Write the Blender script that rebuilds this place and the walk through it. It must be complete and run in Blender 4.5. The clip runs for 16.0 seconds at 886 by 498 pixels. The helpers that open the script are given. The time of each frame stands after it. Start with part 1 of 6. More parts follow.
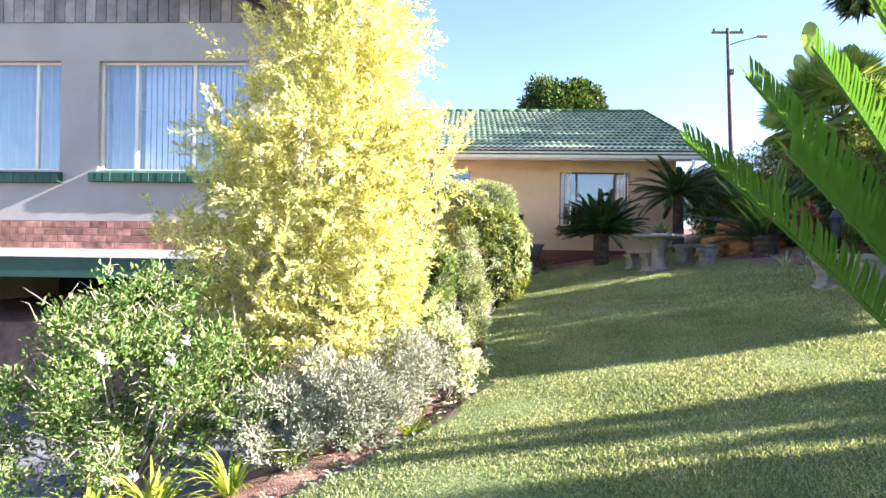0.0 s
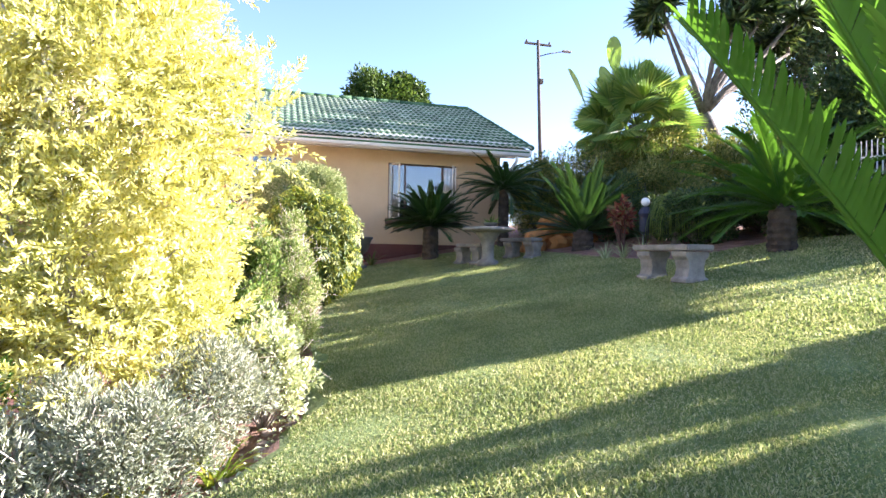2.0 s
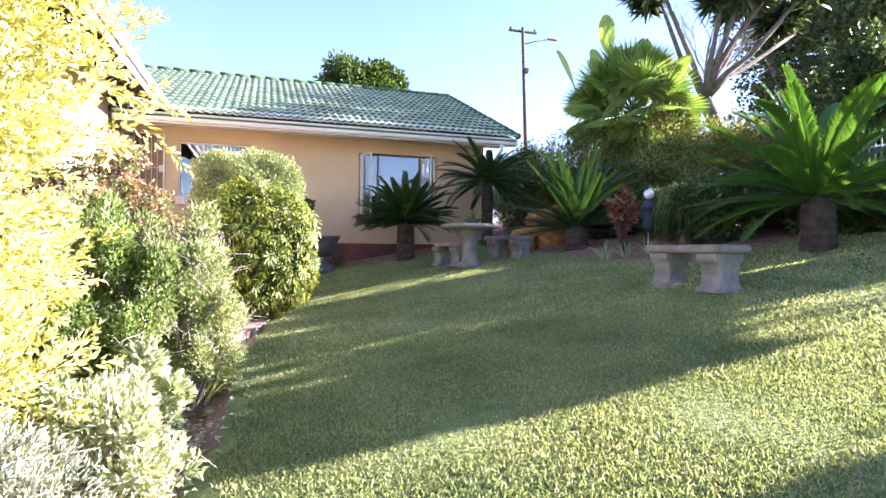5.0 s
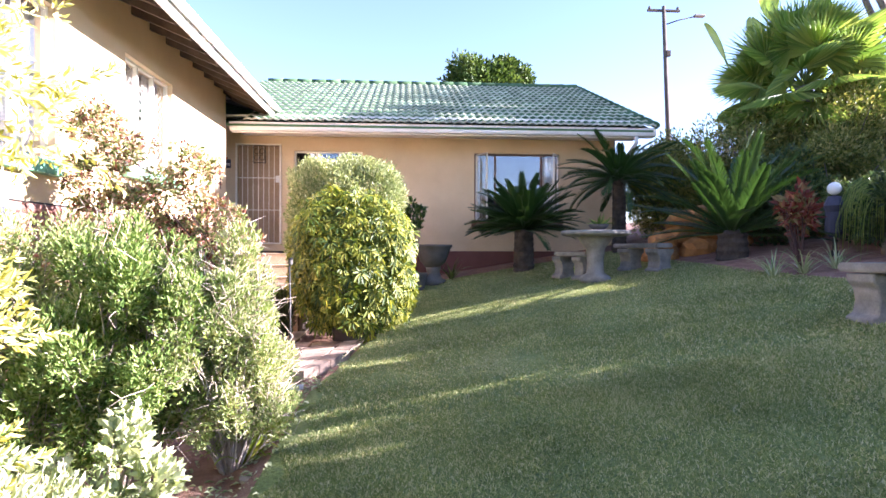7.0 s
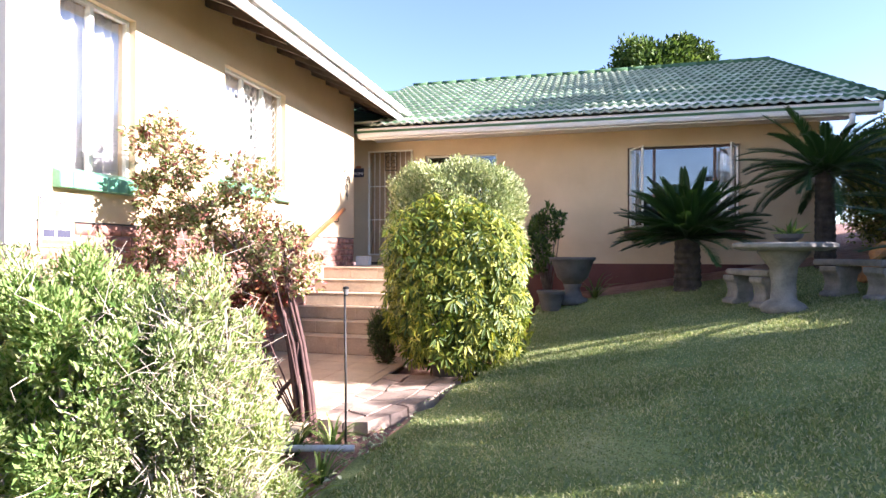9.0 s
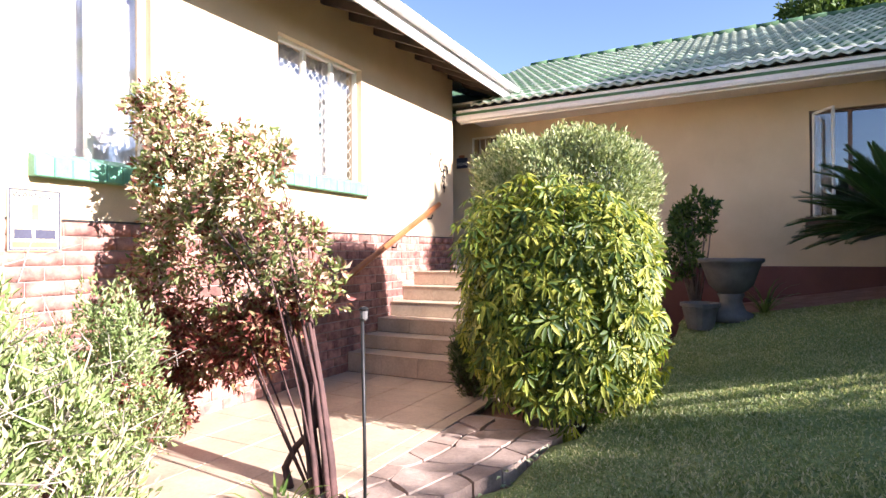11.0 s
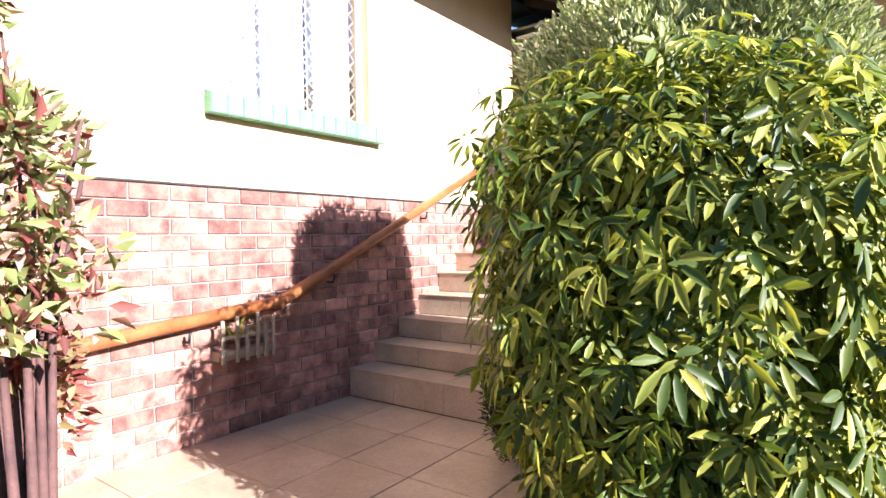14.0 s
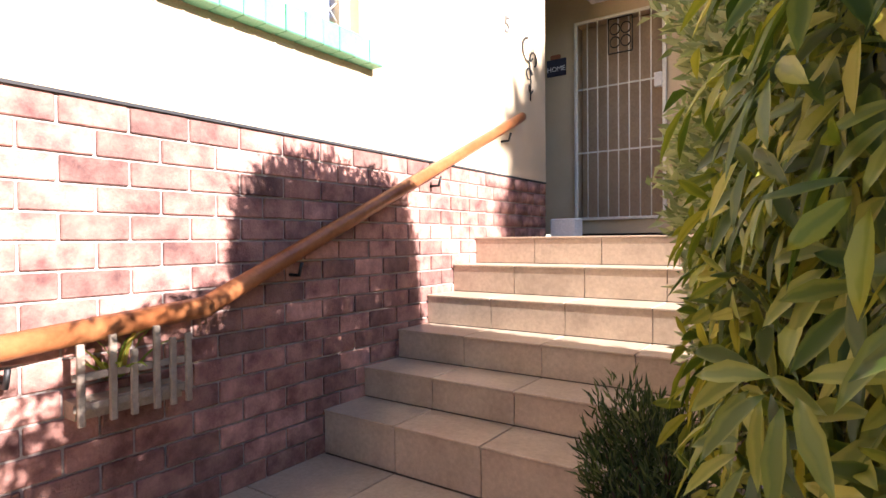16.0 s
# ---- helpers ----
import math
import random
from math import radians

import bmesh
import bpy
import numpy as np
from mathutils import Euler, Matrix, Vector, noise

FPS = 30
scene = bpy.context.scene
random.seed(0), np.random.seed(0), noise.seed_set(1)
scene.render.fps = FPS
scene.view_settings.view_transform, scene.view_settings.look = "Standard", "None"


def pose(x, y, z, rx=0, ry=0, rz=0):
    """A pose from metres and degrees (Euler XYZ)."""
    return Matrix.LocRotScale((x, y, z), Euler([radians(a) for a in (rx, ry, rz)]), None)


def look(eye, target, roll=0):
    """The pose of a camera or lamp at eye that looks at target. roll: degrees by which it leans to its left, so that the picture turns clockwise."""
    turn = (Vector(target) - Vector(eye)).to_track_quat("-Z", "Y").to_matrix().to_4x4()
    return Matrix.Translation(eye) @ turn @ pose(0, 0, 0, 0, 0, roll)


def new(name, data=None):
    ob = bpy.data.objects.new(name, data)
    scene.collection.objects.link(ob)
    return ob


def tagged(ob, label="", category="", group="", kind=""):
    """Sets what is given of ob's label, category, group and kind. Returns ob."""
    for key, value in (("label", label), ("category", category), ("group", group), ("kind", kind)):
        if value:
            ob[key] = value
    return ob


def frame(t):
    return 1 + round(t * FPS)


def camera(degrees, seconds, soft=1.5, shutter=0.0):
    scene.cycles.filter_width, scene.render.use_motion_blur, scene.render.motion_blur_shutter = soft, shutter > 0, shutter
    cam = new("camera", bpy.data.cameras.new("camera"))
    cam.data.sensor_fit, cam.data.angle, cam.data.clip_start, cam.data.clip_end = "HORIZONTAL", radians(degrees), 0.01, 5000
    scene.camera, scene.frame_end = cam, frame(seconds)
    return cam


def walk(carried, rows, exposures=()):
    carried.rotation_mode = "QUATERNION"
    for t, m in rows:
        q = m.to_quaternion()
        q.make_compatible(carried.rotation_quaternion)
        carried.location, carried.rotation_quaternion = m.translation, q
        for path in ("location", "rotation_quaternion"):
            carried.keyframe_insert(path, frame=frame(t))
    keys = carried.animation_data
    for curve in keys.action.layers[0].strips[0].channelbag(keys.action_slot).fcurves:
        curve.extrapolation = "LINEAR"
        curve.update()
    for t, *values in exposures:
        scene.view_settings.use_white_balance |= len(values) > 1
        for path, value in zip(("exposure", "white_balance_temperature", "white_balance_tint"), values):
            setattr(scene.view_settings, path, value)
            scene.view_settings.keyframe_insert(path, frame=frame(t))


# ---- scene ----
cam = camera(76.56, 16.0)
ROWS = [
    (0, 0.073, 0.019, 1.705, 2.34, 0.41, -0.81),
    (0.5, 0.071, 0.277, 1.675, -2.84, 0.56, -0.95),
    (1, 0.041, 0.547, 1.650, -8.39, 0.67, -1.01),
    (1.5, 0.013, 0.769, 1.613, -13.13, 0.60, -1.00),
    (2, -0.003, 0.974, 1.602, -15.96, 0.49, -0.96),
    (2.5, 0.002, 1.173, 1.586, -17.54, 0.34, -0.87),
    (3, 0.034, 1.422, 1.574, -18.42, 0.23, -0.79),
    (3.5, 0.128, 1.674, 1.567, -19.01, 0.18, -0.80),
    (6, 0.800, 2.726, 1.779, -12.52, 0.11, -0.19),
    (6.5, 0.912, 2.992, 1.808, -8.21, 0.09, -0.09),
    (7, 1.118, 3.285, 1.845, -3.75, 0.15, -0.10),
    (7.5, 1.330, 3.602, 1.889, 0.64, 0.24, -0.21),
    (8, 1.510, 3.888, 1.958, 4.94, 0.23, -0.15),
    (8.5, 1.676, 4.211, 2.017, 9.56, 0.27, -0.10),
    (9, 1.800, 4.567, 2.038, 14.10, 0.29, -0.08),
    (9.5, 1.876, 4.976, 2.047, 17.86, 0.42, -0.09),
    (10, 1.931, 5.378, 2.041, 21.73, 0.48, 0.02),
    (12.5, 1.329, 7.242, 2.043, 33.51, -0.30, 0.88),
    (13, 1.334, 7.514, 2.010, 34.95, -0.69, 0.98),
    (13.5, 1.216, 7.892, 1.966, 36.25, -0.79, 1.07),
    (14, 0.987, 8.278, 1.907, 36.53, -0.81, 1.05),
    (14.5, 0.683, 8.643, 1.844, 36.80, -0.64, 0.97),
    (15, 0.365, 8.896, 1.795, 35.91, -0.79, 0.98),
    (15.5, 0.103, 9.157, 1.759, 35.48, -0.83, 0.73),
    (16, -0.152, 9.412, 1.766, 34.76, -0.82, 0.49),
]
EXPOSURES = [(0.0, 2.74, 5950, 20), (3.5, 2.84, 5850, 24), (7.0, 2.92, 5850, 30), (10.0, 2.34, 5900, 22), (12.5, 2.12, 5900, 27), (16.0, 2.26, 5900, 21)]
walk(cam, [(t, pose(x, y, z, 90 + pitch, roll, yaw)) for t, x, y, z, yaw, pitch, roll in ROWS], EXPOSURES)

# ---- world, sun ----
SUN_EL, SUN_AZ = 23.7, 5.0      # the sun stands over +x, a little towards -y
world = bpy.data.worlds.new("sky")
scene.world = world
world.use_nodes = True
wn = world.node_tree
bg = wn.nodes["Background"]
sky = wn.nodes.new("ShaderNodeTexSky")
sky.sky_type = 'NISHITA'
sky.sun_disc = False
sky.sun_elevation = radians(SUN_EL)
sky.sun_rotation = radians(90 + SUN_AZ)
sky.altitude = 1200
sky.dust_density = 0.6
wn.links.new(sky.outputs[0], bg.inputs[0])
bg.inputs[1].default_value = 0.066
sun_data = bpy.data.lights.new("sun", 'SUN')
sun_data.energy, sun_data.angle, sun_data.color = 5.0, radians(0.55), (1.0, 0.93, 0.82)
sun = new("sun", sun_data)
SUN_FROM = Vector((math.cos(radians(SUN_EL)) * math.cos(radians(SUN_AZ)), -math.cos(radians(SUN_EL)) * math.sin(radians(SUN_AZ)), math.sin(radians(SUN_EL))))
sun.matrix_world = look(Vector((14, 5, 4)) + SUN_FROM * 20, (14, 5, 4))


# ---- materials ----
def material(name):
    m = bpy.data.materials.new(name)
    m.use_nodes = True
    return m, m.node_tree, m.node_tree.nodes["Principled BSDF"]


def ramp_of(t, source, stops):
    r = t.nodes.new("ShaderNodeValToRGB")
    while len(r.color_ramp.elements) < len(stops):
        r.color_ramp.elements.new(0.5)
    for e, (p, c) in zip(r.color_ramp.elements, stops):
        e.position, e.color = p, (*c, 1)
    t.links.new(source, r.inputs[0])
    return r.outputs[0]


def noise_of(t, scale, detail=5.0, rough=0.6, coord="Position"):
    c = t.nodes.new("ShaderNodeNewGeometry" if coord == "Position" else "ShaderNodeTexCoord")
    n = t.nodes.new("ShaderNodeTexNoise")
    n.inputs["Scale"].default_value, n.inputs["Detail"].default_value, n.inputs["Roughness"].default_value = scale, detail, rough
    t.links.new(c.outputs[coord], n.inputs["Vector"])
    return n.outputs["Fac"]


def mixed(t, a, b, fac, mode='MIX'):
    m = t.nodes.new("ShaderNodeMix")
    m.data_type, m.blend_type = 'RGBA', mode
    for socket, value in ((m.inputs[0], fac), (m.inputs[6], a), (m.inputs[7], b)):
        if isinstance(value, (int, float)):
            socket.default_value = value
        elif isinstance(value, tuple):
            socket.default_value = (*value, 1)
        else:
            t.links.new(value, socket)
    return m.outputs[2]


def bump(t, bsdf, height, strength, distance=0.02):
    b = t.nodes.new("ShaderNodeBump")
    b.inputs["Strength"].default_value, b.inputs["Distance"].default_value = strength, distance
    t.links.new(height, b.inputs["Height"])
    t.links.new(b.outputs[0], bsdf.inputs["Normal"])


def surface(name, dark, light, scale=3.0, fine=60.0, rough=0.8, relief=0.3, metal=0.0, piece=0.0, distance=0.01):
    """Two scales of variation between two colours, with a fine relief. piece: how far whole pieces differ."""
    m, t, b = material(name)
    big, small = noise_of(t, scale), noise_of(t, fine, 4.0)
    col = ramp_of(t, big, [(0.3, dark), (0.7, light)])
    grain = ramp_of(t, small, [(0.25, (0.78, 0.78, 0.78)), (0.75, (1.15, 1.15, 1.15))])
    col = mixed(t, col, grain, 0.8, 'MULTIPLY')
    if piece:
        info = t.nodes.new("ShaderNodeObjectInfo")
        col = mixed(t, col, ramp_of(t, info.outputs["Random"], [(0.0, (1 - piece,) * 3), (0.5, (1.0, 0.97, 0.95)), (1.0, (1 + piece,) * 3)]), 1.0, 'MULTIPLY')
    t.links.new(col, b.inputs["Base Color"])
    b.inputs["Roughness"].default_value, b.inputs["Metallic"].default_value = rough, metal
    bump(t, b, small, relief, distance)
    return m


def foliage(name, stops, trans=0.35, rough=0.5, gloss=0.25):
    """Leaves: colours by the single leaf, a sheen, and light that passes through."""
    m, t, b = material(name)
    geo = t.nodes.new("ShaderNodeNewGeometry")
    col = ramp_of(t, geo.outputs["Random Per Island"], stops)
    col = mixed(t, col, ramp_of(t, noise_of(t, 1.3, 3.0), [(0.3, (0.72, 0.78, 0.7)), (0.7, (1.2, 1.15, 1.1))]), 1.0, 'MULTIPLY')
    t.links.new(col, b.inputs["Base Color"])
    b.inputs["Roughness"].default_value = rough
    b.inputs["Specular IOR Level"].default_value = gloss
    tr = t.nodes.new("ShaderNodeBsdfTranslucent")
    t.links.new(mixed(t, col, (1.0, 1.0, 0.55), 1.0, 'MULTIPLY'), tr.inputs[0])
    mix = t.nodes.new("ShaderNodeMixShader")
    mix.inputs[0].default_value = trans
    t.links.new(b.outputs[0], mix.inputs[1])
    t.links.new(tr.outputs[0], mix.inputs[2])
    t.links.new(mix.outputs[0], t.nodes["Material Output"].inputs[0])
    return m


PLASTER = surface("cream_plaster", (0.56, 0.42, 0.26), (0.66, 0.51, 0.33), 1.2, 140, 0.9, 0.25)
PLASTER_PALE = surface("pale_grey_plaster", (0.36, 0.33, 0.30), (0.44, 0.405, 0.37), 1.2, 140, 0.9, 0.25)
BRICK = surface("red_brown_brick", (0.13, 0.050, 0.042), (0.46, 0.24, 0.18), 9, 90, 0.85, 0.5, piece=0.45)
PLINTH = surface("dark_red_plinth_paint", (0.10, 0.035, 0.028), (0.15, 0.055, 0.042), 2, 60, 0.7, 0.3)
MORTAR = surface("mortar", (0.32, 0.26, 0.22), (0.44, 0.37, 0.31), 5, 80, 0.95, 0.5)
WHITE = surface("white_paint", (0.70, 0.66, 0.62), (0.82, 0.79, 0.76), 2, 60, 0.5, 0.08)
GATE_WHITE = surface("white_enamel", (0.72, 0.66, 0.55), (0.82, 0.78, 0.68), 6, 60, 0.4, 0.05)
SOFFIT = surface("dark_timber_soffit", (0.045, 0.03, 0.02), (0.09, 0.06, 0.04), 4, 60, 0.8, 0.3)
CLADDING = surface("weathered_timber_board", (0.15, 0.13, 0.13), (0.34, 0.31, 0.30), 3, 40, 0.85, 0.5, piece=0.3)
ROOF = surface("green_roof_tile", (0.050, 0.105, 0.050), (0.10, 0.175, 0.095), 2.5, 70, 0.9, 0.25, piece=0.25)
# Pale colour paints in the skylight caught by each tile's lower lip.
ROOF_EDGE_LIGHT = surface("painted_tile_edge_light", (0.34, 0.38, 0.30), (0.52, 0.56, 0.46), 4, 70, 0.8, 0.2, piece=0.2)
for m in (ROOF, ROOF_EDGE_LIGHT):
    m.node_tree.nodes["Principled BSDF"].inputs["Specular IOR Level"].default_value = 0.12
SILL_GREEN = surface("green_sill_paint", (0.10, 0.31, 0.19), (0.17, 0.41, 0.27), 5, 70, 0.5, 0.2, piece=0.08)
BEAM_GREEN = surface("dark_green_paint", (0.012, 0.06, 0.04), (0.02, 0.085, 0.055), 3, 60, 0.6, 0.15)
STEP_TILE = surface("beige_ceramic_tile", (0.40, 0.31, 0.22), (0.54, 0.43, 0.31), 4, 50, 0.42, 0.1, piece=0.06)
GROUT = surface("tile_grout", (0.10, 0.08, 0.06), (0.16, 0.13, 0.10), 8, 90, 0.95, 0.3)
SLAB = surface("crazy_paving_stone", (0.25, 0.18, 0.14), (0.42, 0.32, 0.26), 4, 45, 0.85, 0.5, piece=0.18)
CONCRETE = surface("weathered_cast_stone", (0.15, 0.135, 0.12), (0.30, 0.275, 0.245), 6, 70, 0.9, 0.5)
ASPHALT = surface("driveway_paving", (0.10, 0.10, 0.11), (0.17, 0.17, 0.18), 2, 70, 0.9, 0.4)
SOIL = surface("reddish_soil", (0.20, 0.10, 0.07), (0.40, 0.235, 0.175), 5, 60, 0.95, 0.9, distance=0.03)
ROCK = surface("orange_rock", (0.30, 0.13, 0.04), (0.52, 0.26, 0.09), 3, 30, 0.9, 0.7, piece=0.25, distance=0.03)
BARK = surface("grey_brown_bark", (0.09, 0.07, 0.055), (0.24, 0.20, 0.16), 8, 60, 0.95, 0.8, distance=0.02)
DARK_BARK = surface("dark_scaly_bark", (0.03, 0.022, 0.017), (0.09, 0.068, 0.05), 9, 60, 0.95, 0.8, distance=0.02)
PALE_BARK = surface("pale_grey_bark", (0.25, 0.22, 0.19), (0.45, 0.41, 0.36), 7, 60, 0.9, 0.6)
TWIG = surface("bleached_dry_twig", (0.28, 0.22, 0.17), (0.50, 0.43, 0.36), 9, 60, 0.9, 0.3)
DARK_STEM = surface("dark_red_stem", (0.05, 0.025, 0.022), (0.12, 0.06, 0.05), 9, 60, 0.85, 0.4)
RAIL_WOOD = surface("varnished_round_rail", (0.20, 0.065, 0.02), (0.36, 0.14, 0.05), 5, 40, 0.35, 0.15)
GREY_WOOD = surface("grey_picket_wood", (0.22, 0.17, 0.12), (0.36, 0.29, 0.21), 8, 60, 0.9, 0.4)
TERRACOTTA = surface("terracotta", (0.30, 0.10, 0.045), (0.42, 0.16, 0.08), 5, 70, 0.8, 0.2)
BLACK_METAL = surface("black_iron", (0.012, 0.012, 0.012), (0.03, 0.028, 0.026), 8, 80, 0.5, 0.2, metal=0.3)
POT_GREY = surface("dark_grey_pot", (0.07, 0.065, 0.06), (0.13, 0.12, 0.11), 5, 70, 0.7, 0.3)
DOOR_WOOD = surface("tan_door_paint", (0.30, 0.20, 0.12), (0.38, 0.27, 0.17), 3, 50, 0.6, 0.15)
CURTAIN = surface("white_curtain", (0.72, 0.70, 0.70), (0.86, 0.84, 0.84), 3, 90, 0.95, 0.15)
BLIND = surface("pale_blue_vertical_blind", (0.36, 0.44, 0.56), (0.48, 0.56, 0.66), 3, 90, 0.8, 0.1)
# Near-black colour in place of shade: unlit rooms, garage, gap over the bricks.
SHADE_DARK = surface("painted_shade_dark", (0.02, 0.02, 0.022), (0.05, 0.045, 0.04), 2, 40, 0.9, 0.1)
FRAME_BROWN = surface("brown_steel_frame", (0.10, 0.05, 0.03), (0.17, 0.09, 0.06), 6, 60, 0.5, 0.1)
SIGN_BLUE = surface("dark_blue_sign", (0.03, 0.03, 0.055), (0.05, 0.05, 0.08), 6, 60, 0.6, 0.1)
LETTER = surface("white_lettering", (0.75, 0.75, 0.75), (0.85, 0.85, 0.85), 6, 60, 0.6, 0.05)
NUMBER = surface("grey_metal_number", (0.16, 0.15, 0.14), (0.26, 0.25, 0.24), 6, 60, 0.5, 0.1, metal=0.4)
SIGN_PALE = surface("pale_yellow_sign_plate", (0.52, 0.47, 0.22), (0.64, 0.59, 0.32), 5, 60, 0.6, 0.1)
SIGN_YELLOW = surface("faded_yellow_sign", (0.50, 0.37, 0.05), (0.62, 0.48, 0.10), 5, 60, 0.6, 0.1)
PIPE_WHITE = surface("pale_plastic_pipe", (0.45, 0.43, 0.40), (0.62, 0.60, 0.56), 5, 60, 0.5, 0.1)
POLE = surface("creosoted_pole", (0.05, 0.04, 0.035), (0.10, 0.085, 0.07), 3, 40, 0.9, 0.3)

m, t, b = material("window_glass")
gl = t.nodes.new("ShaderNodeBsdfGlossy")
gl.inputs["Roughness"].default_value = 0.02
gl.inputs["Color"].default_value = (0.9, 0.95, 1, 1)
tp = t.nodes.new("ShaderNodeBsdfTransparent")
mx = t.nodes.new("ShaderNodeMixShader")
mx.inputs[0].default_value = 0.12
t.links.new(tp.outputs[0], mx.inputs[1])
t.links.new(gl.outputs[0], mx.inputs[2])
t.links.new(mx.outputs[0], t.nodes["Material Output"].inputs[0])
GLASS = m

m, t, b = material("lawn_ground")
lawn_col = ramp_of(t, noise_of(t, 0.9, 6), [(0.3, (0.13, 0.185, 0.06)), (0.55, (0.22, 0.27, 0.10)), (0.75, (0.36, 0.36, 0.18))])
lawn_fine = ramp_of(t, noise_of(t, 45, 3), [(0.3, (0.6, 0.65, 0.55)), (0.7, (1.3, 1.25, 1.1))])
t.links.new(mixed(t, lawn_col, lawn_fine, 1.0, 'MULTIPLY'), b.inputs["Base Color"])
b.inputs["Roughness"].default_value = 0.95
bump(t, b, noise_of(t, 60, 4), 0.9, 0.03)
LAWN = m

GRASS = foliage("grass_blades", [(0, (0.19, 0.26, 0.10)), (0.5, (0.36, 0.40, 0.19)), (0.85, (0.55, 0.53, 0.33)), (1, (0.68, 0.63, 0.47))], 0.42, 0.6, 0.2)
L_GOLD = foliage("golden_foliage", [(0, (0.46, 0.43, 0.07)), (0.3, (0.76, 0.70, 0.27)), (0.85, (0.88, 0.85, 0.54)), (1, (0.40, 0.42, 0.08))], 0.38)
L_GREEN = foliage("glossy_green_leaf", [(0, (0.06, 0.11, 0.025)), (0.45, (0.15, 0.23, 0.055)), (0.85, (0.30, 0.36, 0.11)), (1, (0.46, 0.46, 0.22))], 0.35, 0.4, 0.4)
L_SILVER = foliage("silver_grey_leaf", [(0, (0.20, 0.22, 0.16)), (0.5, (0.40, 0.41, 0.33)), (1, (0.60, 0.59, 0.50))], 0.2, 0.8, 0.1)
L_SAGE = foliage("soft_sage_leaf", [(0, (0.14, 0.20, 0.06)), (0.3, (0.27, 0.36, 0.13)), (0.6, (0.40, 0.45, 0.22)), (0.85, (0.52, 0.54, 0.32)), (1, (0.54, 0.46, 0.34))], 0.35, 0.7, 0.15)
L_FRESH = foliage("fresh_green_leaf", [(0, (0.05, 0.10, 0.02)), (0.4, (0.15, 0.26, 0.065)), (0.8, (0.32, 0.42, 0.14)), (1, (0.52, 0.50, 0.28))], 0.4, 0.65, 0.2)
L_MEADOW = foliage("feathery_green_leaf", [(0, (0.07, 0.14, 0.03)), (0.4, (0.22, 0.33, 0.10)), (0.8, (0.38, 0.46, 0.18)), (1, (0.52, 0.52, 0.28))], 0.42, 0.65, 0.2)
L_CREAM = foliage("cream_variegated_leaf", [(0, (0.24, 0.30, 0.14)), (0.4, (0.46, 0.50, 0.30)), (1, (0.70, 0.70, 0.54))], 0.25)
L_LIME = foliage("lime_strap_leaf", [(0, (0.16, 0.24, 0.03)), (0.6, (0.32, 0.38, 0.05)), (1, (0.50, 0.42, 0.08))], 0.4)
L_RED = foliage("red_nandina_leaf", [(0, (0.14, 0.05, 0.045)), (0.15, (0.30, 0.10, 0.09)), (0.3, (0.14, 0.19, 0.06)), (0.55, (0.30, 0.36, 0.14)), (0.75, (0.50, 0.46, 0.28)), (0.9, (0.62, 0.36, 0.32)), (1, (0.72, 0.56, 0.48))], 0.4)
L_CRIMSON = foliage("crimson_leaf", [(0, (0.10, 0.03, 0.025)), (0.35, (0.28, 0.07, 0.06)), (0.6, (0.36, 0.16, 0.12)), (0.8, (0.20, 0.18, 0.07)), (1, (0.42, 0.30, 0.18))], 0.35)
m, t, b = material("umbrella_leaf_margined")
geo = t.nodes.new("ShaderNodeNewGeometry")
att = t.nodes.new("ShaderNodeAttribute")
att.attribute_name = "margin"
green = ramp_of(t, geo.outputs["Random Per Island"], [(0, (0.03, 0.065, 0.009)), (0.35, (0.08, 0.13, 0.015)), (0.7, (0.19, 0.23, 0.025)), (1, (0.38, 0.38, 0.05))])
gold = ramp_of(t, geo.outputs["Random Per Island"], [(0, (0.07, 0.11, 0.014)), (0.4, (0.17, 0.21, 0.024)), (0.8, (0.32, 0.33, 0.045)), (1, (0.52, 0.48, 0.09))])
addn = t.nodes.new("ShaderNodeMath")
addn.operation = 'ADD'
t.links.new(att.outputs["Fac"], addn.inputs[0])
sub = t.nodes.new("ShaderNodeMath")
sub.operation = 'MULTIPLY_ADD'
sub.inputs[1].default_value, sub.inputs[2].default_value = 0.7, -0.35
t.links.new(noise_of(t, 30, 3), sub.inputs[0])
t.links.new(sub.outputs[0], addn.inputs[1])
wide = t.nodes.new("ShaderNodeMath")
wide.operation = 'MULTIPLY_ADD'
wide.inputs[1].default_value = 0.75
t.links.new(geo.outputs["Random Per Island"], wide.inputs[0])
t.links.new(addn.outputs[0], wide.inputs[2])
band = ramp_of(t, wide.outputs[0], [(0.75, (0, 0, 0)), (1.25, (0.9, 0.9, 0.9))])
col = mixed(t, green, gold, band)
t.links.new(col, b.inputs["Base Color"])
b.inputs["Roughness"].default_value = 0.5
tr = t.nodes.new("ShaderNodeBsdfTranslucent")
t.links.new(mixed(t, col, (1.0, 1.0, 0.45), 1.0, 'MULTIPLY'), tr.inputs[0])
mx = t.nodes.new("ShaderNodeMixShader")
mx.inputs[0].default_value = 0.38
t.links.new(b.outputs[0], mx.inputs[1])
t.links.new(tr.outputs[0], mx.inputs[2])
t.links.new(mx.outputs[0], t.nodes["Material Output"].inputs[0])
L_UMBRELLA = m
L_TOPIARY = foliage("pale_green_small_leaf", [(0, (0.20, 0.25, 0.11)), (0.5, (0.39, 0.44, 0.23)), (1, (0.64, 0.62, 0.42))], 0.35, 0.6, 0.2)
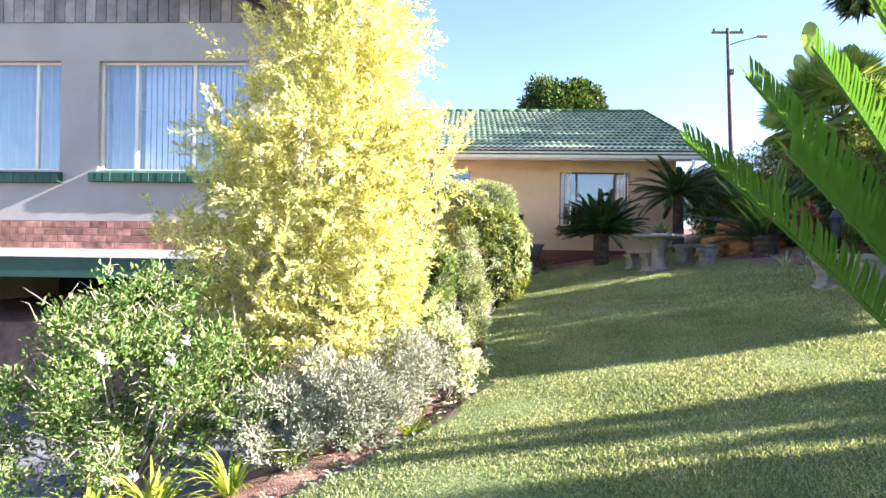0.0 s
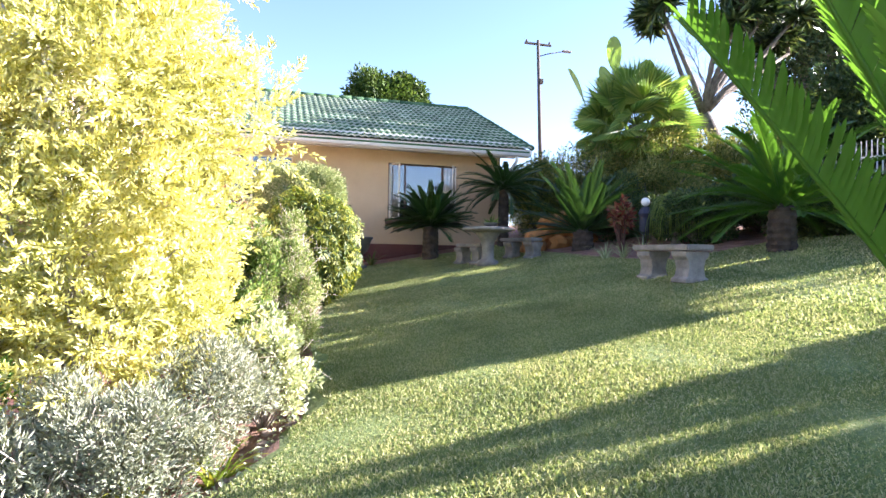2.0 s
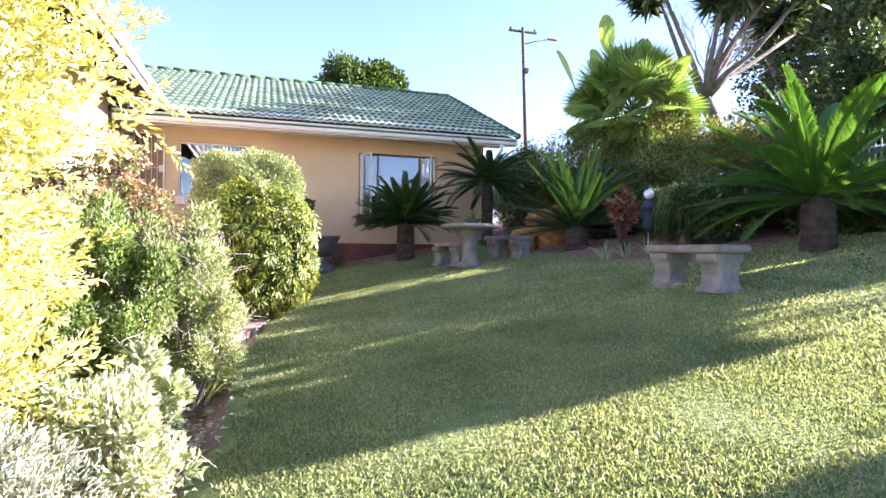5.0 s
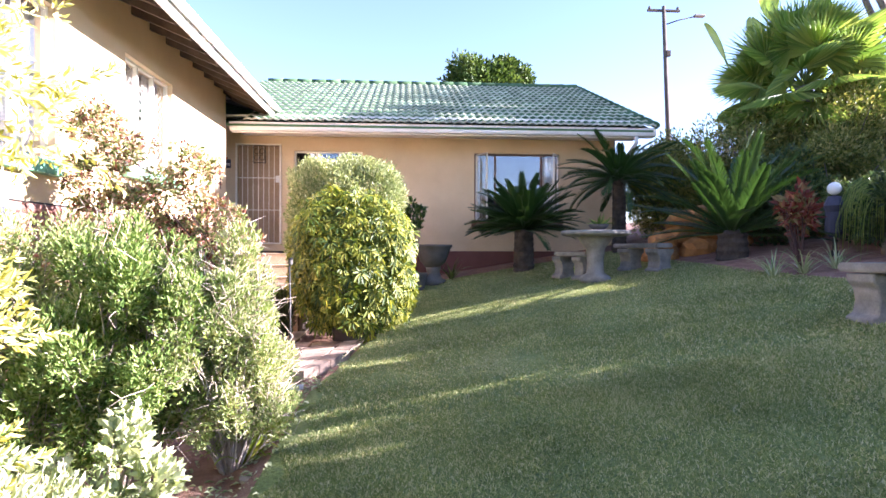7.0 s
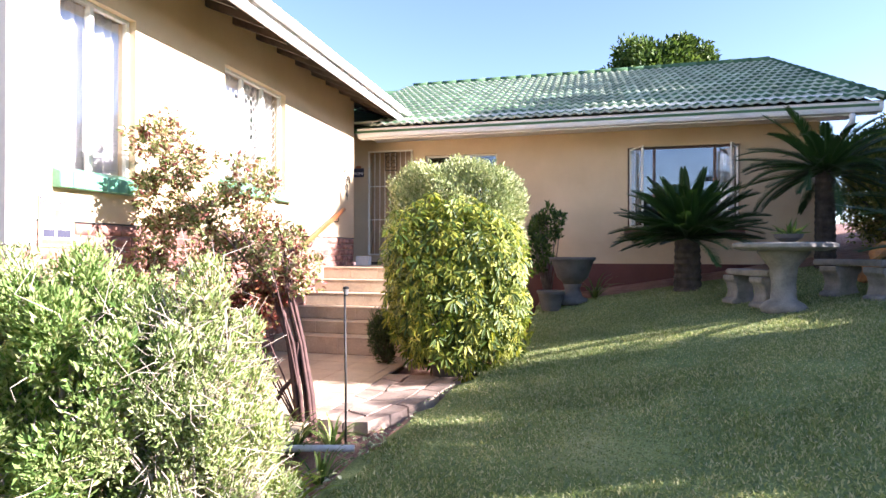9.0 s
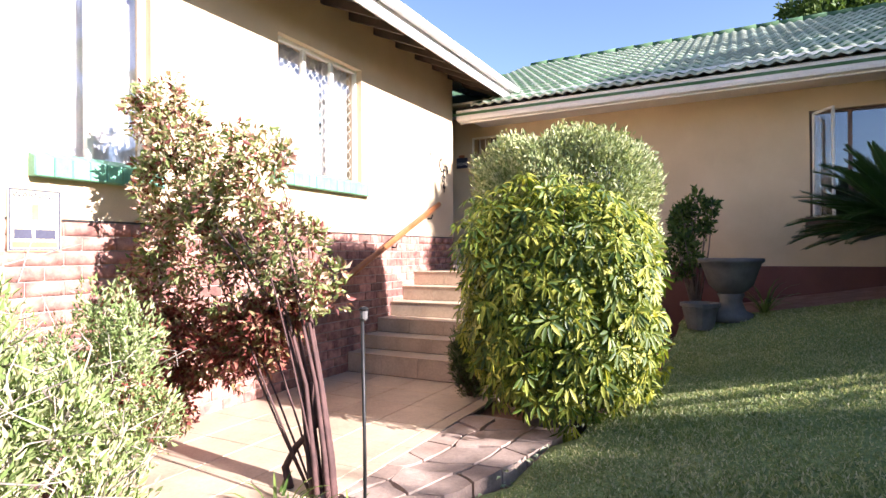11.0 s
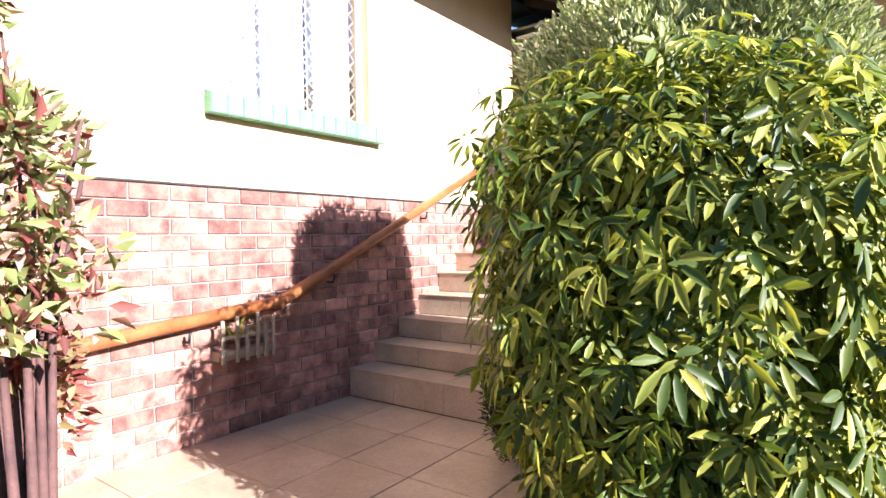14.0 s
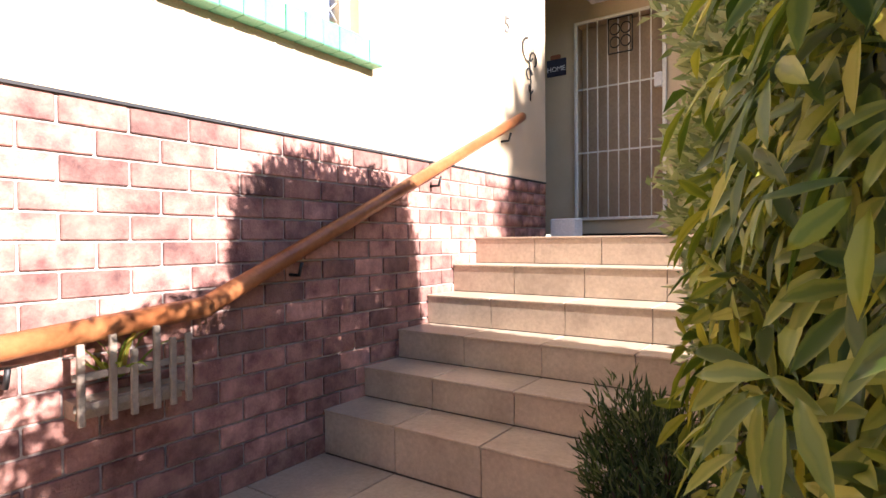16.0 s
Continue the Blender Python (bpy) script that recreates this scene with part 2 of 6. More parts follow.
L_DARK = foliage("dark_green_leaf", [(0, (0.028, 0.055, 0.022)), (0.6, (0.07, 0.115, 0.042)), (1, (0.16, 0.20, 0.075))], 0.32, 0.45, 0.35)
L_HEDGE = foliage("hedge_leaf", [(0, (0.08, 0.11, 0.028)), (0.5, (0.20, 0.225, 0.06)), (0.9, (0.38, 0.35, 0.13)), (1, (0.50, 0.42, 0.19))], 0.4)
L_TREE = foliage("mid_green_leaf", [(0, (0.03, 0.06, 0.015)), (0.6, (0.075, 0.125, 0.03)), (1, (0.14, 0.20, 0.05))], 0.3)
L_CYCAD = foliage("cycad_leaflet", [(0, (0.022, 0.055, 0.016)), (0.6, (0.045, 0.095, 0.025)), (1, (0.08, 0.14, 0.035))], 0.3, 0.35, 0.5)
L_CYCAD_B = foliage("bright_cycad_leaflet", [(0, (0.05, 0.13, 0.018)), (0.6, (0.09, 0.20, 0.025)), (1, (0.15, 0.27, 0.04))], 0.4, 0.35, 0.45)
L_PALM = foliage("fan_palm_leaf", [(0, (0.13, 0.24, 0.05)), (0.6, (0.27, 0.38, 0.09)), (1, (0.44, 0.50, 0.15))], 0.4, 0.4, 0.4)
PETAL = foliage("white_petal", [(0, (0.75, 0.73, 0.68)), (1, (0.85, 0.84, 0.80))], 0.3)
m, t, b = material("lamp_globe")
b.inputs["Base Color"].default_value = (0.82, 0.82, 0.80, 1)
b.inputs["Roughness"].default_value = 0.25
GLOBE = m

# ---- mesh helpers ----
rng = np.random.default_rng(7)


def raw_mesh(name, verts, tris, mat, smooth=False):
    verts, tris = np.asarray(verts, np.float32).reshape(-1, 3), np.asarray(tris, np.int32).reshape(-1, 3)
    me = bpy.data.meshes.new(name)
    me.vertices.add(len(verts))
    me.vertices.foreach_set("co", verts.ravel())
    me.loops.add(len(tris) * 3)
    me.loops.foreach_set("vertex_index", tris.ravel())
    me.polygons.add(len(tris))
    me.polygons.foreach_set("loop_start", np.arange(len(tris), dtype=np.int32) * 3)
    if smooth:
        me.polygons.foreach_set("use_smooth", np.ones(len(tris), bool))
    me.materials.append(mat)
    me.update(calc_edges=True)
    return me


def bm_mesh(name, bm, mat, smooth=False):
    me = bpy.data.meshes.new(name)
    bm.normal_update()
    bm.to_mesh(me)
    bm.free()
    me.materials.append(mat)
    if smooth:
        for p in me.polygons:
            p.use_smooth = True
    return me


def part(name, data, mat, parent, label="", smooth=False):
    """One mesh object under a thing or part; data: a bmesh or a finished mesh."""
    me = data if isinstance(data, bpy.types.Mesh) else bm_mesh(name, data, mat, smooth)
    ob = new(name, me)
    ob.parent = parent
    if label:
        ob["label"] = label
    return ob


def thing(name, m, label, category, group="", kind=""):
    ob = new(name)
    ob.empty_display_size = 0.1
    ob.matrix_world = m
    return tagged(ob, label, category, group, kind)


def structure(name, bm, mat, label, category):
    return tagged(new(name, bm if isinstance(bm, bpy.types.Mesh) else bm_mesh(name, bm, mat)), label, category, "", "structure")


def box(bm, x0, x1, y0, y1, z0, z1, bevel=0.0, m=None):
    geo = bmesh.ops.create_cube(bm, size=1.0)
    vs = geo["verts"]
    for v in vs:
        v.co = Vector(((x0 + x1) / 2 + v.co.x * (x1 - x0), (y0 + y1) / 2 + v.co.y * (y1 - y0), (z0 + z1) / 2 + v.co.z * (z1 - z0)))
    if bevel:
        es = list({e for v in vs for e in v.link_edges})
        out = bmesh.ops.bevel(bm, geom=es, offset=bevel, segments=1, affect='EDGES')
        vs = list({v for f in out["faces"] for v in f.verts} | {v for v in vs if v.is_valid})
    if m is not None:
        bmesh.ops.transform(bm, matrix=m, verts=vs)
    return vs


def boxes(*rows, bevel=0.0):
    bm = bmesh.new()
    for r in rows:
        box(bm, *r, bevel=bevel)
    return bm


def lathe(profile, n=20):
    """A turned solid from (radius, height) pairs."""
    bm = bmesh.new()
    rings = []
    for r, z in profile:
        rings.append([bm.verts.new((r * math.cos(2 * math.pi * k / n), r * math.sin(2 * math.pi * k / n), z)) for k in range(n)])
    for a, b2 in zip(rings, rings[1:]):
        for k in range(n):
            bm.faces.new((a[k], a[(k + 1) % n], b2[(k + 1) % n], b2[k]))
    bm.faces.new(rings[0][::-1])
    bm.faces.new(rings[-1])
    return bm


def tube_data(pts, r0, r1, sides=6):
    pts = np.asarray(pts, float)
    n = len(pts)
    tang = np.gradient(pts, axis=0)
    tang /= np.linalg.norm(tang, axis=1, keepdims=True) + 1e-9
    ref = np.array([0.31, 0.87, 0.38]) if abs(tang[0][2]) > 0.6 else np.array([0.05, 0.1, 1.0])
    u = np.cross(tang, ref)
    u /= np.linalg.norm(u, axis=1, keepdims=True) + 1e-9
    w = np.cross(tang, u)
    rad = np.linspace(r0, r1, n)[:, None, None]
    a = np.arange(sides) * 2 * np.pi / sides
    v = pts[:, None, :] + rad * (np.cos(a)[None, :, None] * u[:, None, :] + np.sin(a)[None, :, None] * w[:, None, :])
    f = []
    for i in range(n - 1):
        for k in range(sides):
            p, q = i * sides + k, i * sides + (k + 1) % sides
            f += [(p, q, q + sides), (p, q + sides, p + sides)]
    for i in range(1, sides - 1):
        f += [(0, i + 1, i), ((n - 1) * sides, (n - 1) * sides + i, (n - 1) * sides + i + 1)]
    return v.reshape(-1, 3), np.array(f, np.int32)


def joined(pieces):
    vs, fs, off = [], [], 0
    for v, f in pieces:
        vs.append(np.asarray(v).reshape(-1, 3))
        fs.append(np.asarray(f).reshape(-1, 3) + off)
        off += len(vs[-1])
    return np.concatenate(vs), np.concatenate(fs)


def unit(a):
    return a / (np.linalg.norm(a, axis=1, keepdims=True) + 1e-9)


def leaf_data(p, d, length, width, fold=0.25, curl=0.2, flat=None):
    """Small folded leaves at p along d; flat: how far their faces turn up."""
    n = len(p)
    d = unit(d)
    ref = rng.normal(size=(n, 3))
    if flat is not None:
        ref = ref * (1 - flat) + np.array([0, 0, 1.0]) * flat * 2
    s = unit(np.cross(d, ref))
    up = np.cross(s, d)
    length, width = np.broadcast_to(length, n)[:, None], np.broadcast_to(width, n)[:, None]
    mid = p + d * length * 0.45 + up * width * 0.05
    v = np.stack([p, mid - s * width / 2 + up * fold * width, p + d * length - up * curl * length, mid + s * width / 2 + up * fold * width], 1)
    f = np.arange(n)[:, None, None] * 4 + np.array([[0, 1, 2], [0, 2, 3]])[None]
    return v.reshape(-1, 3), f.reshape(-1, 3)


def clumps(blobs, n, subs=26, size=(0.26, 0.45), inner=0.35):
    """Points in lumps over ellipsoids, with the way outwards; blobs: (x, y, z, rx, ry, rz)."""
    blobs = np.asarray(blobs, float)
    vol = blobs[:, 3] * blobs[:, 4] * blobs[:, 5]
    pts, outs = [], []
    for bl, share in zip(blobs, vol / vol.sum()):
        c, r = bl[:3], bl[3:]
        dirs = unit(rng.normal(size=(subs, 3)))
        cs = dirs * rng.uniform(inner, 0.82, size=(subs, 1))
        rad = rng.uniform(*size, size=subs)
        k = rng.integers(0, subs, size=max(4, int(n * share)))
        q = unit(rng.normal(size=(len(k), 3))) * (rng.uniform(0.15, 1, size=(len(k), 1)) ** 0.5) * rad[k][:, None]
        loc = cs[k] + q
        pts.append(c + loc * r)
        outs.append(unit(loc * 0.7 + q / rad[k][:, None]))
    return np.concatenate(pts), np.concatenate(outs)


def limbs(base, tips, r0, r1, bend=0.25, sides=5, steps=6):
    out = []
    base = np.asarray(base, float)
    for tip in tips:
        tip = np.asarray(tip, float)
        s = np.linspace(0, 1, steps)[:, None]
        way = tip - base
        side = rng.normal(size=3) * np.linalg.norm(way) * bend * 0.3
        p = base + way * s + np.array([0, 0, 1.0]) * np.linalg.norm(way) * bend * s * (1 - s) + side * s * (1 - s)
        out.append(tube_data(p, r0, r1, sides))
    return out


def shrub(name, label, base, blobs, n, length, width, leaf, wood, stems=12, r0=0.02, r1=0.004, up=0.5, jitter=0.6, category="shrub", subs=26, size=(0.26, 0.45), curl=0.2, twigs=0, extra=None, stem_part="branchwork", crown_part="crown"):
    """A bush: stems from its base into its lumps, and a crown of single leaves. Places are in the world."""
    base = np.asarray(base, float)
    ob = thing(name, pose(*base), label, category)
    blobs = np.asarray(blobs, float)
    p, out = clumps(blobs, n, subs, size)
    d = unit(out + np.array([0, 0, up]) + rng.normal(size=p.shape) * jitter)
    ls = rng.uniform(0.65, 1.25, len(p)) * length
    part(crown_part, raw_mesh(name + "_" + crown_part, *leaf_data(p - base, d, ls, ls * width / length, curl=curl), leaf), None, ob)
    tips = p[rng.integers(0, len(p), stems)] - base
    if stems <= 12:
        for piece_ in limbs((0, 0, -0.05), tips, r0, r1):
            part("stem", raw_mesh(name + "_stem", *piece_, wood, True), None, ob)
    else:
        sp = part(stem_part, raw_mesh(name + "_" + stem_part, *joined(limbs((0, 0, -0.05), tips, r0, r1)), wood, True), None, ob)
        if stem_part == "branchwork":
            sp["kind"] = "stuff"
    if twigs:
        pick = rng.integers(0, len(p), twigs)
        q = p[pick] - base - out[pick] * 0.06
        qd = unit(out[pick] + np.array([0, 0, 0.7]) + rng.normal(size=(twigs, 3)) * 0.5)
        tw = [tube_data([a, a + c * 0.07 * k_ + rng.normal(size=3) * 0.025, a + c * 0.13 * k_ + rng.normal(size=3) * 0.035, a + c * 0.19 * k_ + rng.normal(size=3) * 0.05], 0.0045, 0.0012, 3) for a, c, k_ in zip(q, qd, rng.uniform(0.6, 1.3, twigs))]
        dt = part("twig_growth", raw_mesh(name + "_twigs", *joined(tw), TWIG), None, ob, "bleached bare twigs")
        dt["kind"] = "stuff"
    return ob


# ---- lie of the land ----
EDGE = [(-4.0, -3.2), (2.4, -2.1), (3.4, -0.95), (4.2, -0.2), (5.1, 0.2), (6.2, 0.3), (8.2, 0.3), (9.4, 0.5), (10.5, 0.75), (12.0, 1.0), (13.0, 0.95), (14.2, 1.0), (40.0, 1.0)]


def edge_x(y):
    return float(np.interp(y, [e[0] for e in EDGE], [e[1] for e in EDGE]))


def lawn_z(x, y):
    xx = np.clip(x, -12, 13)
    yy = np.clip(y, -12, 18)
    return 0.275 + 0.171 * xx + 0.0385 * yy


def land(x, y):
    """Height of the ground."""
    e = edge_x(y)
    z = float(lawn_z(x, y))
    if x < e:
        ze = float(lawn_z(e, y)) - 0.05
        drop = e - x
        if y < 8.3:
            low = -0.6
            s = min(1.0, max(0.0, (drop - 0.4) / 2.4))
            z = ze - 0.10 * min(1, drop / 0.25) - s * s * (3 - 2 * s) * (ze - 0.1 - low)
        else:
            z = min(ze - 0.05, 0.60)
    if y > 12.6 and x > 0.9:
        z += 0.16 * min(1.0, (y - 12.6) / 1.2)
    return z

# ---- ground ----
def ground_grid(xs, ys, hole=None):
    bm = bmesh.new()
    grid = [[bm.verts.new((x, y, land(x, y) + 0.012 * noise.noise((x * 1.7, y * 1.7, 0)))) for x in xs] for y in ys]
    for j in range(len(ys) - 1):
        for i in range(len(xs) - 1):
            bm.faces.new((grid[j][i], grid[j][i + 1], grid[j + 1][i + 1], grid[j + 1][i]))
    return bm


gx = [-900, -300, -100, -40, -20, -12] + [round(-9 + 0.15 * k, 3) for k in range(150)] + [14, 17, 22, 30, 50, 120, 400, 900]
gy = [-900, -300, -100, -40, -20, -10, -6] + [round(-4 + 0.15 * k, 3) for k in range(140)] + [17.5, 20, 25, 35, 60, 150, 400, 900]
ground = structure("ground", ground_grid(gx, gy), LAWN, "gently sloping lawn of short green and straw-coloured grass", "lawn")
for p_ in ground.data.polygons:
    p_.use_smooth = True
ground.data.materials.append(SOIL)
ground.data.materials.append(ASPHALT)
for p_ in ground.data.polygons:
    cx, cy, cz = p_.center
    wob = 0.08 * noise.noise((cx * 3, cy * 3, 1))
    if cx < edge_x(cy) + wob - 0.02 or (cy > 14.0 + wob and cx > 0.9 and cx < 7) or (cx > 5.4 + wob + 0.25 * max(0, 9 - cy) and cy > 8.2):
        p_.material_index = 1
    if cx < edge_x(cy) and cz < -0.5 and cx > -14:
        p_.material_index = 2

# ---- wing ----
XW, YC, YF = -2.286, 14.126, 7.75
PATIO, BRICK_TOP = 0.69, 2.28
T = 0.24


def wall_with_holes(axis, face, inward, a0, a1, z0, z1, holes):
    """An upright wall with openings. axis 'x': it faces along x and runs in y."""
    bm = bmesh.new()
    cuts = sorted({a0, a1, *[h[0] for h in holes], *[h[1] for h in holes]})
    for p, q in zip(cuts, cuts[1:]):
        mid = (p + q) / 2
        zs = [(z0, z1)]
        for h in holes:
            if h[0] < mid < h[1]:
                zs = [(z0, h[2]), (h[3], z1)]
        for lo, hi in zs:
            if hi - lo < 0.01:
                continue
            d = sorted((face, face + inward * T))
            if axis == "x":
                box(bm, d[0], d[1], p, q, lo, hi)
            else:
                box(bm, p, q, d[0], d[1], lo, hi)
    bmesh.ops.remove_doubles(bm, verts=bm.verts, dist=0.0005)
    return bm


W1 = (8.18, 8.97, 2.66, 4.20)
W2 = (10.32, 11.70, 2.86, 4.24)
wall_east = structure("wall_east", wall_with_holes("x", XW, -1, YF + T, YC, BRICK_TOP, 4.95, [W1, W2]), PLASTER, "cream plastered wing wall in full sun", "wall")
wall_brick = structure("wall_brick_base", boxes((XW - T, XW - 0.012, YF + T, YC, -0.7, BRICK_TOP)), MORTAR, "red-brown face brick base of the wing wall", "wall")
# Dark strip painted in for the thin shadow along the brick top.
structure("drip_line", boxes((XW - 0.01, XW + 0.006, YF + T, YC - 0.002, BRICK_TOP - 0.006, BRICK_TOP + 0.006)), SHADE_DARK, "thin dark strip painting the shadow gap over the brick base", "trim")
FW = [(-7.6, -5.71, 2.80, 4.36), (-5.16, -3.0, 2.80, 4.36)]
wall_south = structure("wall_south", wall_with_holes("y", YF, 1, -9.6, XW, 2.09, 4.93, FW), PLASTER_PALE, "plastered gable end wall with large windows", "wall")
structure("wall_south_band", boxes((-9.6, XW, YF + 0.012, YF + T, 1.69, 2.09)), MORTAR, "brick band under the gable windows", "wall")
structure("slab_edge", boxes((-9.6, XW - 0.002, YF - 0.04, YF + T, 1.57, 1.688), bevel=0.006), WHITE, "white painted concrete slab edge", "trim")
structure("garage_beam", boxes((-9.6, -3.2, YF, YF + 0.2, 1.28, 1.568), bevel=0.006), BEAM_GREEN, "dark green garage lintel beam", "beam")
structure("garage_pier", boxes((-3.2, XW - 0.01, YF, YF + 1.0, -0.7, 1.566)), MORTAR, "brick pier beside the garage opening", "wall")
# Garage inside coloured near-black for the shade in its opening.
structure("garage_back", boxes((-9.6, XW - T - 0.01, 13.0, 13.2, -0.7, 1.6), (-9.6, XW - T - 0.01, YF + T + 0.01, 13.0, 1.7, 1.85)), SHADE_DARK, "inside of the garage, its shade painted near-black", "wall")
structure("wall_west", boxes((-9.84, -9.6, YF, 15.4, -0.7, 4.95)), PLASTER, "plastered far side wall of the wing", "wall")
# Shade of the room put into the wall colour.
structure("wall_inner", boxes((-9.6, XW - 1.6, 12.6, 12.8, 1.9, 4.9)), SHADE_DARK, "inner wall of the wing, its dimness painted near-black", "wall")
structure("wing_ceiling", boxes((-9.6, XW - T, YF + T, 15.2, 4.97, 5.03)), WHITE, "white ceiling inside the wing", "ceiling")
bm = bmesh.new()
v = [bm.verts.new(c) for c in ((-9.6, YF + T, 4.95), (XW, YF + T, 4.95), (-5.9, YF + T, 6.5), (-9.6, YF + 0.02, 4.95), (XW, YF + 0.02, 4.95), (-5.9, YF + 0.02, 6.5))]
for f in ((0, 1, 2), (5, 4, 3), (0, 3, 4, 1), (1, 4, 5, 2), (2, 5, 3, 0)):
    bm.faces.new([v[k] for k in f])
gable = structure("gable", bm, SOFFIT, "timber-clad gable over the end wall", "gable")
k = 0
x = -9.4
while x < XW - 0.3:
    w = 0.15
    top = 4.95 + min(x + 9.6, XW - x - w) * 0.42
    if top > 5.0:
        part("board", boxes((x, x + w - 0.012, YF - 0.02, YF + 0.018, 4.90, top - 0.02)), CLADDING, gable)
    x += w

# wing roof
SL = 0.42


def roof_slab(name, x0, z0, x1, z1, y0, y1, th, mat):
    bm = bmesh.new()
    c = [(x0, z0), (x1, z1), (x1, z1 + th), (x0, z0 + th)]
    lo = [bm.verts.new((a, y0, b_)) for a, b_ in c]
    hi = [bm.verts.new((a, y1, b_)) for a, b_ in c]
    bm.faces.new(lo[::-1])
    bm.faces.new(hi)
    for k in range(4):
        bm.faces.new((lo[k], lo[(k + 1) % 4], hi[(k + 1) % 4], hi[k]))
    bmesh.ops.recalc_face_normals(bm, faces=bm.faces)
    return bm


structure("wing_roof_east", roof_slab("r", -1.53, 4.56, -5.9, 4.56 + 4.37 * SL, YF - 0.45, 16.5, 0.12, SOFFIT), SOFFIT, "sloping eaves of the wing roof", "roof")
structure("wing_roof_west", roof_slab("r", -10.27, 4.56, -5.9, 4.56 + 4.37 * SL, YF - 0.45, 16.5, 0.12, SOFFIT), SOFFIT, "far slope of the wing roof", "roof")
fascia = structure("wing_fascia", boxes((-1.528, -1.50, YF - 0.45, 15.25, 4.46, 4.76), bevel=0.004), WHITE, "white fascia board of the wing eaves", "fascia")
part("gutter", boxes((-1.498, -1.40, YF - 0.45, 15.2, 4.60, 4.70), bevel=0.02), WHITE, fascia, "white gutter")
structure("barge_board", roof_slab("r", -1.5, 4.50, -5.9, 4.50 + 4.4 * SL, YF - 0.49, YF - 0.452, 0.22, SOFFIT), SOFFIT, "dark barge board along the gable verge", "trim")
for k in range(14):
    structure("rafter", roof_slab("r", -1.56, 4.46, -2.28, 4.46 + 0.72 * SL, YF + 0.2 + 0.5 * k, YF + 0.25 + 0.5 * k, 0.10, SOFFIT), SOFFIT, "dark rafter end under the eaves", "rafter")

# ---- windows ----
def curtain(parent, axis, at, a0, a1, z0, z1, mat, name="curtain"):
    """A hanging cloth with folds."""
    n = max(12, int((a1 - a0) / 0.02))
    bm = bmesh.new()
    cols = []
    for i in range(n + 1):
        a = a0 + (a1 - a0) * i / n
        d = 0.025 * math.sin(a * 61) + 0.01 * math.sin(a * 23 + 1)
        c = (at + d, a) if axis == "x" else (a, at + d)
        cols.append((bm.verts.new((*c, z0)), bm.verts.new((*c, z1))))
    for p, q in zip(cols, cols[1:]):
        bm.faces.new((p[0], q[0], q[1], p[1]))
    bmesh.ops.solidify(bm, geom=bm.faces, thickness=0.004)
    return part(name, bm, mat, parent)


def window(name, axis, face, a0, a1, z0, z1, mullions, frame_mat, label, sill_mat, sill_low, sill_ext, inward, bars=False):
    """Frame set back in its opening, panes, a sloping sill; bars: a diamond burglar screen."""
    w = thing(name, pose(0, 0, 0), label, "window", kind="structure")

    def bx(u0, u1, d0, d1, lo, hi):
        p, q = face + inward * d0, face + inward * d1
        return (min(p, q), max(p, q), u0, u1, lo, hi) if axis == "x" else (u0, u1, min(p, q), max(p, q), lo, hi)
    f = 0.035
    part("window_frame", boxes(bx(a0, a0 + f, 0.07, 0.12, z0, z1), bx(a1 - f, a1, 0.07, 0.12, z0, z1), bx(a0 + f, a1 - f, 0.07, 0.12, z1 - f, z1), bx(a0 + f, a1 - f, 0.07, 0.12, z0, z0 + f), bevel=0.003), frame_mat, w)
    cuts = [a0 + f, *mullions, a1 - f]
    for mu in mullions:
        part("mullion", boxes(bx(mu - 0.022, mu + 0.022, 0.068, 0.122, z0 + f, z1 - f), bevel=0.003), frame_mat, w)
    for p, q in zip(cuts, cuts[1:]):
        pane = part("pane", boxes(bx(p + 0.004, q - 0.004, 0.093, 0.097, z0 + f, z1 - f)), GLASS, w)
        pane.visible_shadow = False
    if sill_mat:
        sill = part("window_sill", boxes(bx(a0 - sill_ext, a1 + sill_ext, -0.078, 0.07, sill_low + 0.004, sill_low + 0.12)), sill_mat, w, "painted brick sill")
        span = a1 - a0 + 2 * sill_ext
        nb = max(3, round(span / 0.112))
        for i in range(nb):
            u0, u1 = a0 - sill_ext + span * i / nb, a0 - sill_ext + span * (i + 1) / nb
            s = bmesh.new()
            jut = random.uniform(-0.004, 0.004)
            box(s, *bx(u0 + 0.002, u1 - 0.002, -0.09 - jut, 0.065, sill_low, sill_low + 0.128), bevel=0.006)
            for vv in s.verts:
                out = (vv.co.x if axis == "x" else vv.co.y) - face
                if vv.co.z > sill_low + 0.06 and out * inward > 0:
                    vv.co.z += 0.05
            part("sill_brick", s, sill_mat, sill)
    if bars:
        vs = []
        step = 0.11
        span, rise = a1 - a0 - 2 * f, z1 - z0 - 2 * f
        nn = int((span + rise) / step) + 1
        for sgn in (1, -1):
            for i in range(nn):
                o = -rise + i * step * 1.0
                pts = []
                for s_ in (max(0, -o), min(rise, span - o)):
                    u = o + s_
                    pts.append((u if sgn > 0 else span - u, s_))
                if pts[1][1] - pts[0][1] < 0.03:
                    continue
                c = [((face + inward * 0.14, a0 + f + u, z0 + f + s_) if axis == "x" else (a0 + f + u, face + inward * 0.14, z0 + f + s_)) for u, s_ in pts]
                vs.append(tube_data(c, 0.004, 0.004, 4))
        part("burglar_screen", raw_mesh(name + "_screen", *joined(vs), GATE_WHITE), None, w, "white diamond burglar bars")
    return w


